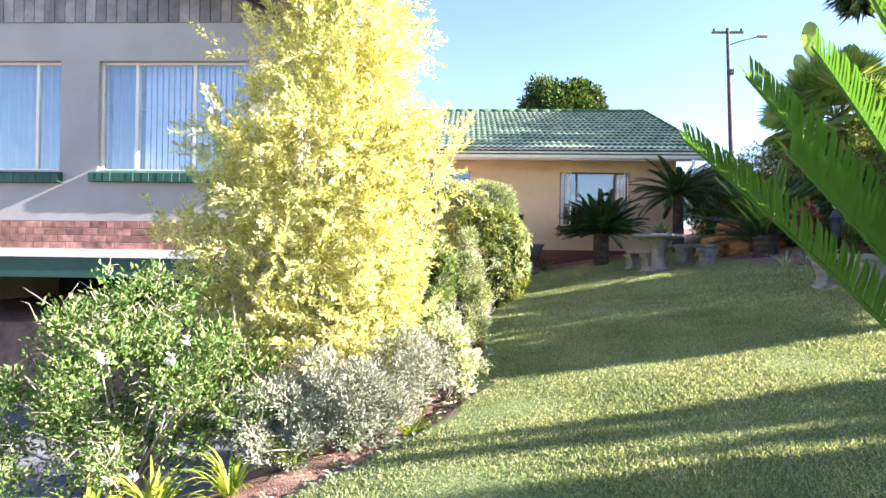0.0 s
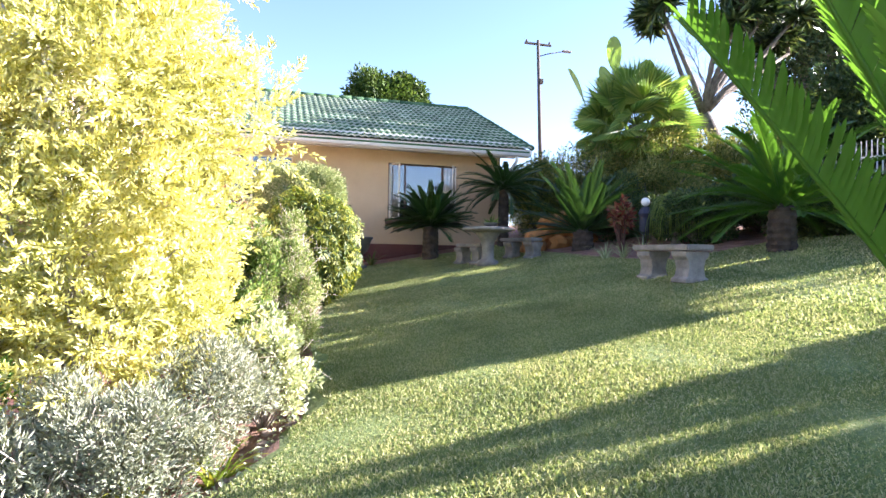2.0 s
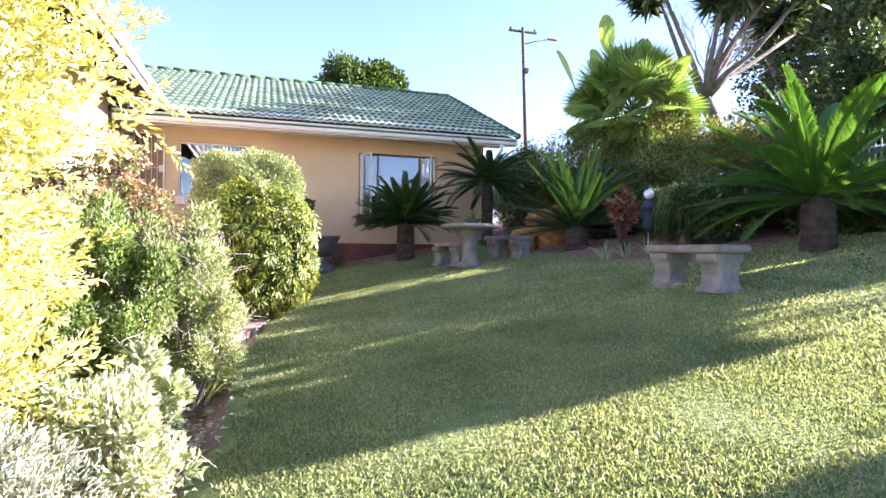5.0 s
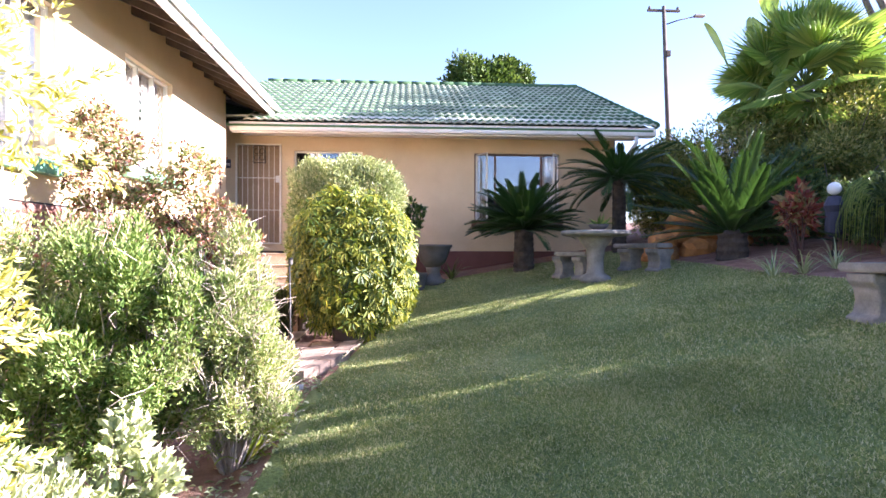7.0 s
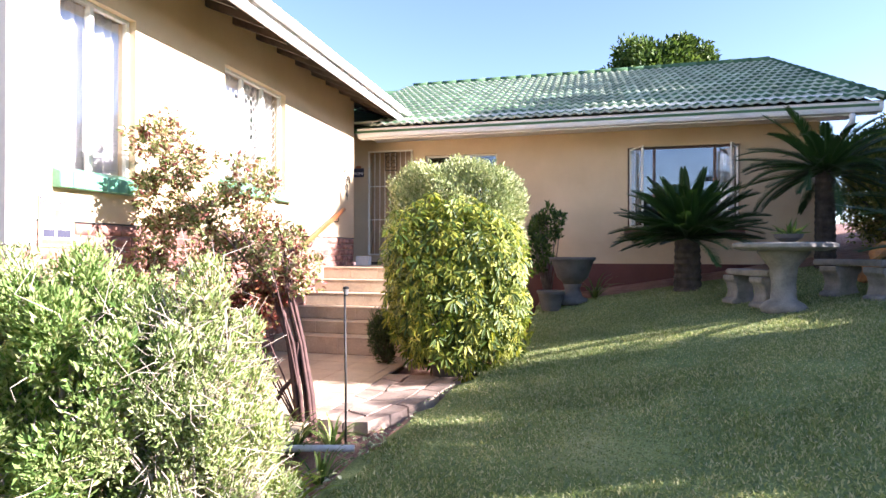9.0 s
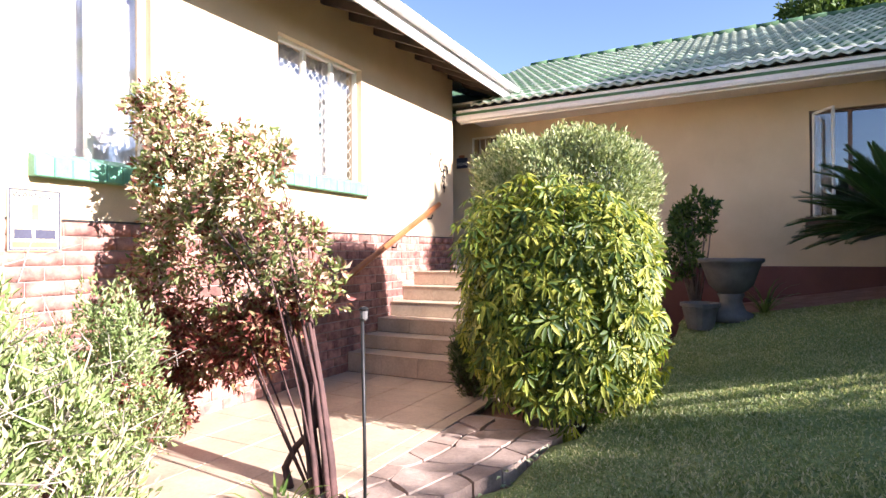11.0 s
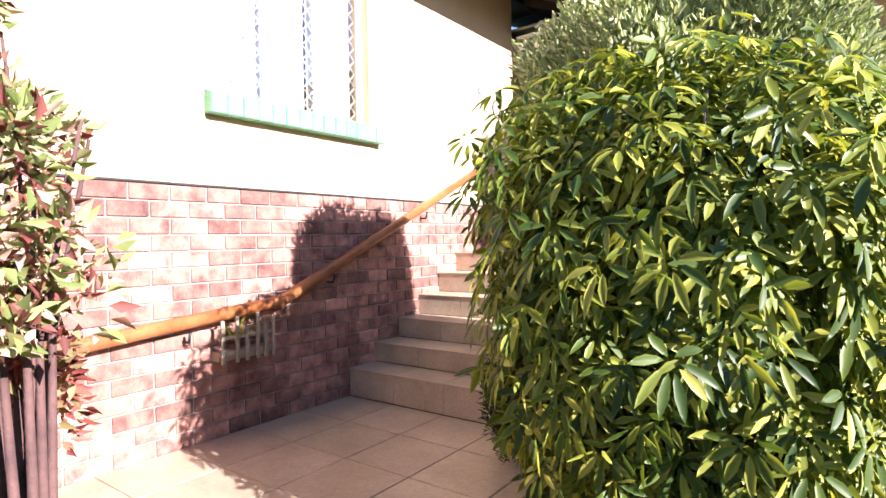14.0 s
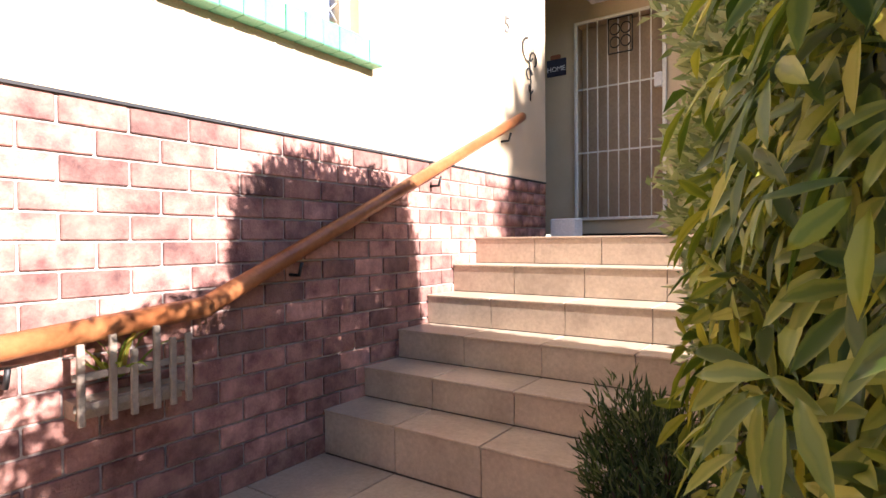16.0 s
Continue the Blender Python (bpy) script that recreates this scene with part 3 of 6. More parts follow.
w1 = window("window_1", "x", XW, *W1, [8.55], GATE_WHITE, "white-framed wing window with net curtains and a green sill", SILL_GREEN, 2.55, 0.06, -1)
curtain(w1, "x", XW - 0.21, 7.95, 9.4, 2.6, 4.3, CURTAIN)
w2 = window("window_2", "x", XW, *W2, [10.78, 11.24], GATE_WHITE, "white-framed wing window with burglar bars, curtains and a green sill", SILL_GREEN, 2.73, 0.10, -1, bars=True)
curtain(w2, "x", XW - 0.22, 10.05, 10.74, 2.8, 4.3, CURTAIN)
curtain(w2, "x", XW - 0.25, 10.76, 11.22, 2.8, 4.3, CURTAIN)
curtain(w2, "x", XW - 0.22, 11.22, 12.1, 2.8, 4.3, CURTAIN)
w3 = window("window_3", "y", YF, *FW[0], [-6.9, -6.10], GATE_WHITE, "gable window with a drawn pale blue blind", BEAM_GREEN, 2.62, 0.05, 1)
curtain(w3, "y", YF + 0.22, -7.5, -5.75, 2.84, 4.34, BLIND, "blind")
w4 = window("window_4", "y", YF, *FW[1], [-4.64, -3.8], GATE_WHITE, "gable window with pale blue vertical blinds", BEAM_GREEN, 2.64, 0.08, 1)
for k in range(18):
    part("blind_slat", boxes((-4.58 + 0.085 * k, -4.515 + 0.085 * k, YF + 0.2, YF + 0.206, 2.84, 4.34)), BLIND, w4)
curtain(w4, "y", YF + 0.24, -5.1, -4.66, 2.84, 4.34, BLIND, "net_curtain")

# ---- main house ----
YH, XL, XR = 15.149, -3.4, 5.62
MW = (2.56, 4.40, 2.42, 3.914)
GATE = (-2.40, -1.472, 1.97, 4.05)
SW = (-1.22, 0.20, 2.7, 3.92)
wall_north = structure("wall_north", wall_with_holes("y", YH, 1, XL, XR, 1.83, 4.42, [MW, GATE, SW]), PLASTER, "cream plastered house wall in shade", "wall")
structure("plinth", boxes((-0.38, XR + 0.012, YH - 0.015, YH + T, 0.4, 1.828)), PLINTH, "dark red painted plinth", "plinth")
structure("wall_house_east", boxes((XR - T, XR, YH + T, 23.6, 0.9, 4.42)), PLASTER, "plastered end wall of the house", "wall")
bm = bmesh.new()
g = [bm.verts.new((xx, yy, zz)) for xx in (XR - T, XR - 0.003) for yy, zz in ((YH, 4.42), (23.6, 4.42), (19.36, 6.35))]
for f in ((0, 1, 2), (5, 4, 3), (0, 3, 4, 1), (1, 4, 5, 2), (2, 5, 3, 0)):
    bm.faces.new([g[k] for k in f])
structure("gable_house_east", bm, PLASTER, "plastered gable of the house", "gable")
structure("wall_house_north", boxes((XL, XR, 23.6, 23.84, 0.9, 4.42)), PLASTER, "back wall of the house", "wall")
# Near-black wall paints the unlit room behind the panes.
structure("wall_house_inner", boxes((XL, XR - T, 17.6, 17.7, 1.0, 4.4)), SHADE_DARK, "inner wall behind the windows, its dimness painted near-black", "wall")
structure("house_ceiling", boxes((XL, XR, 14.32, 23.6, 4.425, 4.46)), WHITE, "white ceiling and soffit boards", "ceiling")

hw = window("window_5", "y", YH, *MW, [3.02, 4.02], FRAME_BROWN, "brown steel window with side casements ajar and white curtains", FRAME_BROWN, 2.34, 0.06, 1)
curtain(hw, "y", YH + 0.3, 4.05, 4.38, 2.45, 3.9, CURTAIN)
curtain(hw, "y", YH + 0.3, 2.6, 2.72, 2.45, 3.9, CURTAIN)
for hinge, ang in ((2.60, -62), (4.36, 62)):
    s = new("casement")
    s.parent = hw
    s.matrix_world = pose(hinge, YH - 0.005, 0, 0, 0, ang if hinge < 3 else 180 + ang)
    wd = 0.40
    part("sash_frame", boxes((0, 0.03, -0.015, 0.015, 2.47, 3.88), (wd - 0.03, wd, -0.015, 0.015, 2.47, 3.88), (0.03, wd - 0.03, -0.015, 0.015, 2.47, 2.50), (0.03, wd - 0.03, -0.015, 0.015, 3.85, 3.88), bevel=0.003), GATE_WHITE, s)
    gp = part("pane", boxes((0.03, wd - 0.03, -0.002, 0.002, 2.50, 3.85)), GLASS, s)
    gp.visible_shadow = False
window("window_6", "y", YH, *SW, [-0.75, -0.28], GATE_WHITE, "white-framed window beside the front door", WHITE, 2.6, 0.05, 1)

# gate and front door
structure("door_1", boxes((GATE[0] + 0.03, GATE[1] - 0.03, YH + 0.12, YH + 0.165, 1.98, 4.03), bevel=0.004), DOOR_WOOD, "tan front door behind a security gate", "door")
gate = thing("security_gate", pose(GATE[0], YH - 0.03, GATE[2]), "white steel security gate with vertical bars before the door", "gate")
gw, gh = GATE[1] - GATE[0], GATE[3] - GATE[2]
part("gate_frame", boxes((0, 0.035, -0.015, 0.015, 0, gh), (gw - 0.035, gw, -0.015, 0.015, 0, gh), (0.035, gw - 0.035, -0.015, 0.015, 0, 0.03), (0.035, gw - 0.035, -0.015, 0.015, gh - 0.03, gh), bevel=0.004), GATE_WHITE, gate)
for k in range(7):
    u = 0.035 + (gw - 0.07) * (k + 1) / 8
    part("bar", raw_mesh("gate_bar", *tube_data([(u, 0, 0.03), (u, 0, gh * 0.5), (u, 0, gh - 0.03)], 0.007, 0.007, 6), GATE_WHITE), None, gate)
for hgt in (gh * 0.34, gh * 0.66):
    part("crossbar", boxes((0.035, gw - 0.035, 0.008, 0.016, hgt - 0.008, hgt + 0.008)), GATE_WHITE, gate)
part("lock_box", boxes((gw - 0.11, gw - 0.036, -0.025, 0.025, 1.28, 1.42), bevel=0.006), WHITE, gate, "white lock box")
orn = []
for k in range(4):
    a = np.linspace(0, 2 * np.pi, 13)
    cx, cz = gw * 0.53 + (0.055 if k % 2 else -0.055), gh - 0.16 - 0.13 * (k // 2)
    orn.append(tube_data(np.stack([cx + 0.05 * np.cos(a), np.full(13, -0.02), cz + 0.055 * np.sin(a)], 1), 0.007, 0.007, 4))
orn += [tube_data([(gw * 0.53 + s * 0.12, -0.02, gh - 0.40), (gw * 0.53 + s * 0.12, -0.02, gh - 0.05)], 0.008, 0.008, 4) for s in (-1, 1)]
orn += [tube_data([(gw * 0.53 - 0.12, -0.02, gh - q), (gw * 0.53 + 0.12, -0.02, gh - q)], 0.008, 0.008, 4) for q in (0.05, 0.40)]
part("scroll_panel", raw_mesh("gate_scroll", *joined(orn), BLACK_METAL), None, gate, "black scrolled iron panel")

# gutter and roof of the main house
GY, GZ0, GZ1, RX0, RX1 = 14.15, 4.10, 4.29, -2.22, 6.05
house_gutter = structure("gutter", boxes((RX0, RX1, GY + 0.10, GY + 0.14, GZ0, GZ1 + 0.02), bevel=0.004), WHITE, "white fascia board with a gutter under the tiles", "gutter")
bm = bmesh.new()
prof = [(0.10, 0.02), (0.02, 0.03), (0.0, 0.07), (0.0, 0.17), (-0.012, 0.175), (-0.012, 0.185), (0.012, 0.185), (0.012, 0.05), (0.10, 0.04)]
ends = [[bm.verts.new((xx, GY + a, GZ0 + b_)) for a, b_ in prof] for xx in (RX0 - 0.01, RX1 + 0.03)]
for k in range(len(prof)):
    bm.faces.new((ends[0][k], ends[0][(k + 1) % len(prof)], ends[1][(k + 1) % len(prof)], ends[1][k]))
bm.faces.new(ends[0][::-1])
bm.faces.new(ends[1])
part("trough", bm, WHITE, house_gutter, "white gutter trough")
pipe = [(5.70, GY + 0.06, GZ0 + 0.02), (5.70, GY + 0.06, GZ0 - 0.1), (5.70, YH - 0.08, GZ0 - 0.45), (5.70, YH - 0.08, 1.6)]
part("downpipe", raw_mesh("downpipe", *tube_data(pipe, 0.04, 0.04, 10), WHITE, True), None, house_gutter, "white downpipe")
structure("soffit", boxes((RX0, RX1 - 0.05, GY + 0.14, YH, 4.22, 4.25)), WHITE, "white soffit boards under the eaves", "soffit")

RY0, RZ0, RY1, RZ1 = 14.10, 4.30, 19.36, 6.58
slope = math.atan2(RZ1 - RZ0, RY1 - RY0)
bm = bmesh.new()
c = [(RY0 + 0.04, RZ0 - 0.06), (RY1, RZ1 - 0.05), (24.7, RZ0 - 0.06), (24.7, RZ0 - 0.14), (RY1, RZ1 - 0.16), (RY0 + 0.04, RZ0 - 0.1)]
lo = [bm.verts.new((-6.0, a, b_)) for a, b_ in c]
hi = [bm.verts.new((RX1 - 0.03, a, b_)) for a, b_ in c]
bm.faces.new(lo[::-1])
bm.faces.new(hi)
for k in range(6):
    bm.faces.new((lo[k], lo[(k + 1) % 6], hi[(k + 1) % 6], hi[k]))
roof = structure("roof", bm, ROOF, "green concrete tile roof with a straight ridge", "roof")
ROWS_T, TILE_W = 15, 0.32
TILE_L = math.hypot(RY1 - RY0, RZ1 - RZ0) / ROWS_T


def tile_data(w, l):
    """One wavy roof tile, 20 mm thick at its lower edge."""
    us = [0, 0.1, 0.25, 0.4, 0.5, 0.6, 0.75, 0.9, 1.0]
    hs = [0.0, 0.012, 0.036, 0.012, 0.0, 0.012, 0.036, 0.012, 0.0]
    v, f = [], []
    for s_, lift in ((-0.02, 0.045), (l + 0.03, 0.0)):
        v += [(u * w, s_, h + lift) for u, h in zip(us, hs)]
    v += [(u * w, -0.02, h + 0.004) for u, h in zip(us, hs)]
    n = len(us)
    for k in range(n - 1):
        f += [(k, k + 1, n + k + 1), (k, n + k + 1, n + k), (2 * n + k, 2 * n + k + 1, k + 1), (2 * n + k, k + 1, k)]
    return np.array(v), np.array(f)


tv, tf = tile_data(TILE_W, TILE_L)
tile_mesh = raw_mesh("roof_tile", tv, tf, ROOF)
tile_mesh.materials.append(ROOF_EDGE_LIGHT)
# lip faces carry the painted light, the rest stays green
for k, p_ in enumerate(tile_mesh.polygons):
    p_.material_index = 1 if k % 4 > 1 else 0
rest = []
made_tiles = 0
cols = int((RX1 + 0.0 + 3.0) / TILE_W)
for r in range(ROWS_T):
    for c in range(cols):
        x = RX1 - TILE_W * (c + 1)
        y, z = RY0 + (RY1 - RY0) * r / ROWS_T, RZ0 + (RZ1 - RZ0) * r / ROWS_T
        if x < -2.25 and y < 15.6:
            continue
        m = pose(x, y, z, math.degrees(slope) + random.uniform(-0.4, 0.4), 0, random.uniform(-0.5, 0.5))
        if r < 12 and x > -1.6 and made_tiles < 300:
            o = new("tile", tile_mesh)
            o.parent = roof
            o.matrix_world = m
            made_tiles += 1
        else:
            mm = np.array(m)
            rest.append((tv @ mm[:3, :3].T + mm[:3, 3], tf))
upper = part("upper_tiles", raw_mesh("upper_tiles", *joined(rest), ROOF), None, roof)
upper["kind"] = "stuff"
upper.data.materials.append(ROOF_EDGE_LIGHT)
# same painted light on the lips of the upper rows
for k, p_ in enumerate(upper.data.polygons):
    p_.material_index = 1 if k % 4 > 1 else 0
for k in range(22):
    x = RX1 - 0.4 - 0.4 * k
    rv, rf = tube_data([(x, RY1, RZ1 + 0.0), (x + 0.2, RY1, RZ1 + 0.0), (x + 0.41, RY1, RZ1 + 0.005)], 0.10, 0.108, 10)
    part("ridge_tile", raw_mesh("ridge_tile", rv, rf, ROOF, True), None, roof)
verge = []
for k in range(ROWS_T):
    y, z = RY0 + (RY1 - RY0) * k / ROWS_T, RZ0 + (RZ1 - RZ0) * k / ROWS_T
    y2, z2 = y + (RY1 - RY0) / ROWS_T * 1.06, z + (RZ1 - RZ0) / ROWS_T * 1.06
    rv, rf = tube_data([(RX1 + 0.02, y, z + 0.03), (RX1 + 0.02, y2, z2 + 0.02)], 0.07, 0.06, 8)
    part("verge_tile", raw_mesh("verge_tile", rv, rf, ROOF, True), None, roof)

# ---- patio, steps ----
STEP_Y, RISE, TREAD = 11.41, 0.1833, 0.30
TOPS = [PATIO, PATIO + 0.222, PATIO + 0.384, PATIO + 0.552, PATIO + 4 * RISE, PATIO + 5 * RISE, PATIO + 6 * RISE]
patio = structure("patio", boxes((XW + 0.001, -0.35, 8.35, STEP_Y + 0.3, 0.3, PATIO - 0.006)), GROUT, "beige tiled patio at the foot of the steps", "patio")
for i in range(5):
    for j in range(7):
        x0, y0 = XW + 0.003 + 0.465 * i, STEP_Y - 0.004 - 0.465 * (j + 1)
        x1 = min(x0 + 0.459, -0.30)
        if x1 - x0 > 0.05:
            part("tile", boxes((x0, x1, y0, y0 + 0.459, PATIO - 0.02, PATIO + random.uniform(-0.001, 0.001)), bevel=0.003), STEP_TILE, patio)
SX1 = -0.40
steps = structure("steps", boxes(*[(XW + 0.001, SX1, STEP_Y + 0.012 + TREAD * k, STEP_Y + TREAD * (k + 1) + 0.02 if k < 5 else YH, 0.3, TOPS[k + 1] - 0.014) for k in range(6)]), GROUT, "beige tiled steps up to the front door", "steps")
for k in range(6):
    z0, z1 = TOPS[k] + (0.003 if k == 0 else 0.004), TOPS[k + 1]
    y = STEP_Y + TREAD * k
    x = XW + 0.003
    while x < SX1 - 0.05:
        x1 = min(x + 0.460, SX1)
        part("riser_tile", boxes((x, x1, y, y + 0.012, z0, z1 - 0.014)), STEP_TILE, steps)
        part("tread_tile", boxes((x, x1, y - 0.008, y + TREAD - 0.003 if k < 5 else y + 0.46, z1 - 0.013, z1), bevel=0.003), STEP_TILE, steps)
        x += 0.465
for j in range(4):
    for i in range(5):
        x0, y0 = XW + 0.003 + 0.465 * i, STEP_Y + 1.5 + 0.465 * (j + 1)
        if x0 < SX1 - 0.05:
            part("porch_tile", boxes((x0, min(x0 + 0.46, SX1), y0, min(y0 + 0.46, YH - 0.02), PATIO + 6 * RISE - 0.013, PATIO + 6 * RISE)), STEP_TILE, steps)

# ---- planting: cycads and palms ----
def frond_mesh(name, length, lift, droop, pairs, leaflet, width, mat, vee=35, sweep=35, blunt=0.55):
    """An arching feather leaf along +x from the origin; angles in degrees."""
    s = np.linspace(0, 1, 15)
    ang = np.radians(lift - (lift + droop) * s ** 1.3)
    step = length / 14
    px = np.concatenate([[0], np.cumsum(np.cos(ang[:-1]) * step)])
    pz = np.concatenate([[0], np.cumsum(np.sin(ang[:-1]) * step)])
    pts = np.stack([px, np.zeros(15), pz], 1)
    pieces = [tube_data(pts, 0.014, 0.004, 5)]
    u = np.linspace(0.10, 0.985, pairs)
    base = np.stack([np.interp(u, s, px), np.zeros(pairs), np.interp(u, s, pz)], 1)
    a = np.interp(u, s, ang)
    tang = np.stack([np.cos(a), np.zeros(pairs), np.sin(a)], 1)
    norm = np.stack([-np.sin(a), np.zeros(pairs), np.cos(a)], 1)
    prof = np.sin(np.pi * (0.12 + 0.84 * u)) ** blunt
    for sg in (1, -1):
        sw = np.radians(sweep + 25 * u)[:, None]
        side = np.array([[0, sg, 0]])
        d = tang * np.sin(sw) + np.cos(sw) * (side * math.cos(radians(vee)) + norm * math.sin(radians(vee)))
        d = unit(d + rng.normal(size=d.shape) * 0.035)
        wv = unit(tang - d * (tang * d).sum(1, keepdims=True))
        ll = (leaflet * prof * rng.uniform(0.92, 1.06, pairs))[:, None]
        dn = np.array([[0, 0, -1.0]])
        v = np.stack([base - wv * width * 0.3, base + d * ll * 0.4 + wv * width * 0.5 + norm * width * 0.3, base + d * ll * 0.8 + wv * width * 0.36 + norm * width * 0.2 + dn * ll * 0.05, base + d * ll + dn * ll * 0.12, base + d * ll * 0.8 - wv * width * 0.3 + dn * ll * 0.07, base + d * ll * 0.4 - wv * width * 0.5 - norm * width * 0.35, base + wv * width * 0.3], 1)
        f = np.arange(pairs)[:, None, None] * 7 + np.array([[0, 6, 1], [0, 1, 5], [1, 2, 4], [1, 4, 5], [2, 3, 4]])[None]
        seam = np.arange(pairs - 1)[:, None] * 7 + np.array([[0, 6, 7]])
        pieces.append((v.reshape(-1, 3), np.concatenate([f.reshape(-1, 3), seam])))
    return raw_mesh(name, *joined(pieces), mat)


def cycad_trunk(ob, h, r):
    prof = []
    n = max(6, int(h / 0.045))
    for i in range(n + 1):
        prof.append((r * (1.0 + 0.10 * (i % 2)) * (1 - 0.12 * i / n), -0.08 + (h + 0.08) * i / n))
    prof += [(r * 0.6, h + 0.05), (r * 0.2, h + 0.09)]
    part("trunk", lathe(prof, 14), DARK_BARK, ob, "scaly dark trunk")


def cycad(label, x, y, z, trunk, r, fronds, mat, length, lift=(15, 75), droop=(10, 45), pairs=34, leaflet=0.20, width=0.02, given=(), skip=None, seed=1):
    """A cycad: scaly trunk and a crown of feather leaves, each its own part. given: (yaw, lift, droop, length)."""
    ob = thing("cycad", pose(x, y, z), label, "cycad", "cycads in the garden")
    cycad_trunk(ob, trunk, r)
    rs = random.Random(seed)
    kinds = [frond_mesh("frond", length * q, 0, dr, pairs, leaflet, width, mat) for q, dr in ((1.0, droop[0]), (0.9, (droop[0] + droop[1]) / 2), (1.05, droop[1]))]
    top = trunk
    for k in range(fronds):
        yaw = k * 137.5 + rs.uniform(-12, 12)
        if skip and skip[0] < yaw % 360 < skip[1]:
            continue
        up = lift[0] + (lift[1] - lift[0]) * (k / fronds) + rs.uniform(-6, 6)
        o = part("frond", kinds[k % 3], None, ob)
        o.matrix_local = pose(0, 0, top, rs.uniform(-20, 20), -up, yaw)
    for yaw, up, dr, ln in given:
        o = part("frond", frond_mesh("long_frond", ln, 0, dr, 84, leaflet * 0.80, width * 0.72, mat, 44, 26, 0.4), None, ob)
        o.matrix_local = pose(0, 0, top, 0, -up, yaw)
    return ob


def lz(x, y):
    return land(x, y)


cycad("dark green sago cycad before the house window", 3.3, 13.6, lz(3.3, 13.6), 0.72, 0.19, 100, L_CYCAD, 1.1, (0, 72), (12, 45), 80, 0.19, 0.014, seed=2)
cycad("tall dark cycad with a bare trunk beside the stone table", 5.15, 13.7, lz(5.15, 13.7), 1.35, 0.13, 56, L_CYCAD, 1.2, (-15, 62), (25, 65), 76, 0.18, 0.013, seed=3)
cycad("green cycad with upright fronds among rocks", 6.0, 11.4, lz(6.0, 11.4), 0.35, 0.22, 40, L_CYCAD, 1.55, (5, 80), (10, 40), 80, 0.24, 0.015, seed=4)
cycad("large spreading cycad behind the stone bench", 6.85, 7.35, lz(6.85, 7.35), 0.60, 0.19, 54, L_CYCAD_B, 1.65, (-8, 82), (20, 60), 88, 0.22, 0.016, seed=5)
cycad("broad cycad with stiff bright green fronds on the lawn", 2.15, 1.9, lz(2.15, 1.9), 0.06, 0.2, 16, L_CYCAD_B, 1.35, (25, 66), (5, 25), 46, 0.24, 0.03, skip=(15, 255),
      given=((176, 47, 5, 1.90), (180, 55, 6, 1.92), (190, 50, 8, 1.70), (200, 61, 8, 1.9), (214, 52, 8, 1.75), (187, 68, 10, 1.95), (230, 62, 8, 1.8), (206, 73, 10, 2.0), (168, 66, 8, 1.9)), seed=6)


def fan_leaf_mesh(name, r, mat, n=54):
    """A fan palm leaf: stalk along +x, then ribs with split tips."""
    pieces = [tube_data([(0, 0, 0), (r * 0.5, 0, 0.05), (r, 0, 0.0)], 0.016, 0.01, 4)]
    v, f = [], []
    for k in range(n):
        a0 = radians(-125 + 250 * k / n)
        a1 = radians(-125 + 250 * (k + 1) / n)
        am = (a0 + a1) / 2
        rr = r * (1.0 - 0.22 * abs(am) / 2.2)
        fold = 0.05 * (1 if k % 2 else -1)
        b0 = len(v)
        v += [(r, 0, 0), (r + rr * 0.5 * math.cos(a0), rr * 0.5 * math.sin(a0), fold - 0.05 * r), (r + rr * 1.02 * math.cos(am), rr * 1.02 * math.sin(am), -0.16 * r), (r + rr * 0.5 * math.cos(a1), rr * 0.5 * math.sin(a1), -fold - 0.05 * r)]
        f += [(b0, b0 + 1, b0 + 2), (b0, b0 + 2, b0 + 3)]
    pieces.append((np.array(v), np.array(f)))
    return raw_mesh(name, *joined(pieces), mat)


palm = thing("fan_palm", pose(8.75, 13.6, lz(8.75, 13.6)), "fan palm with a round crown of pleated leaves above the hedge", "palm tree")
ph = 5.0 - lz(8.75, 13.6)
part("trunk", raw_mesh("palm_trunk", *tube_data([(0, 0, -0.1), (0.03, 0, ph * 0.5), (0, 0, ph)], 0.22, 0.16, 10), BARK, True), None, palm)
fan = fan_leaf_mesh("fan_leaf", 0.86, L_PALM)
rs = random.Random(5)
for k in range(46):
    o = part("leaf", fan, None, palm)
    o.matrix_local = pose(0, 0, ph, rs.uniform(-60, 60), -(-55 + 145 * k / 46), k * 137.5)

strel = thing("banana_plant", pose(9.6, 15.2, lz(9.6, 15.2)), "tall banana-like plant with paddle leaves behind the palm", "plant")
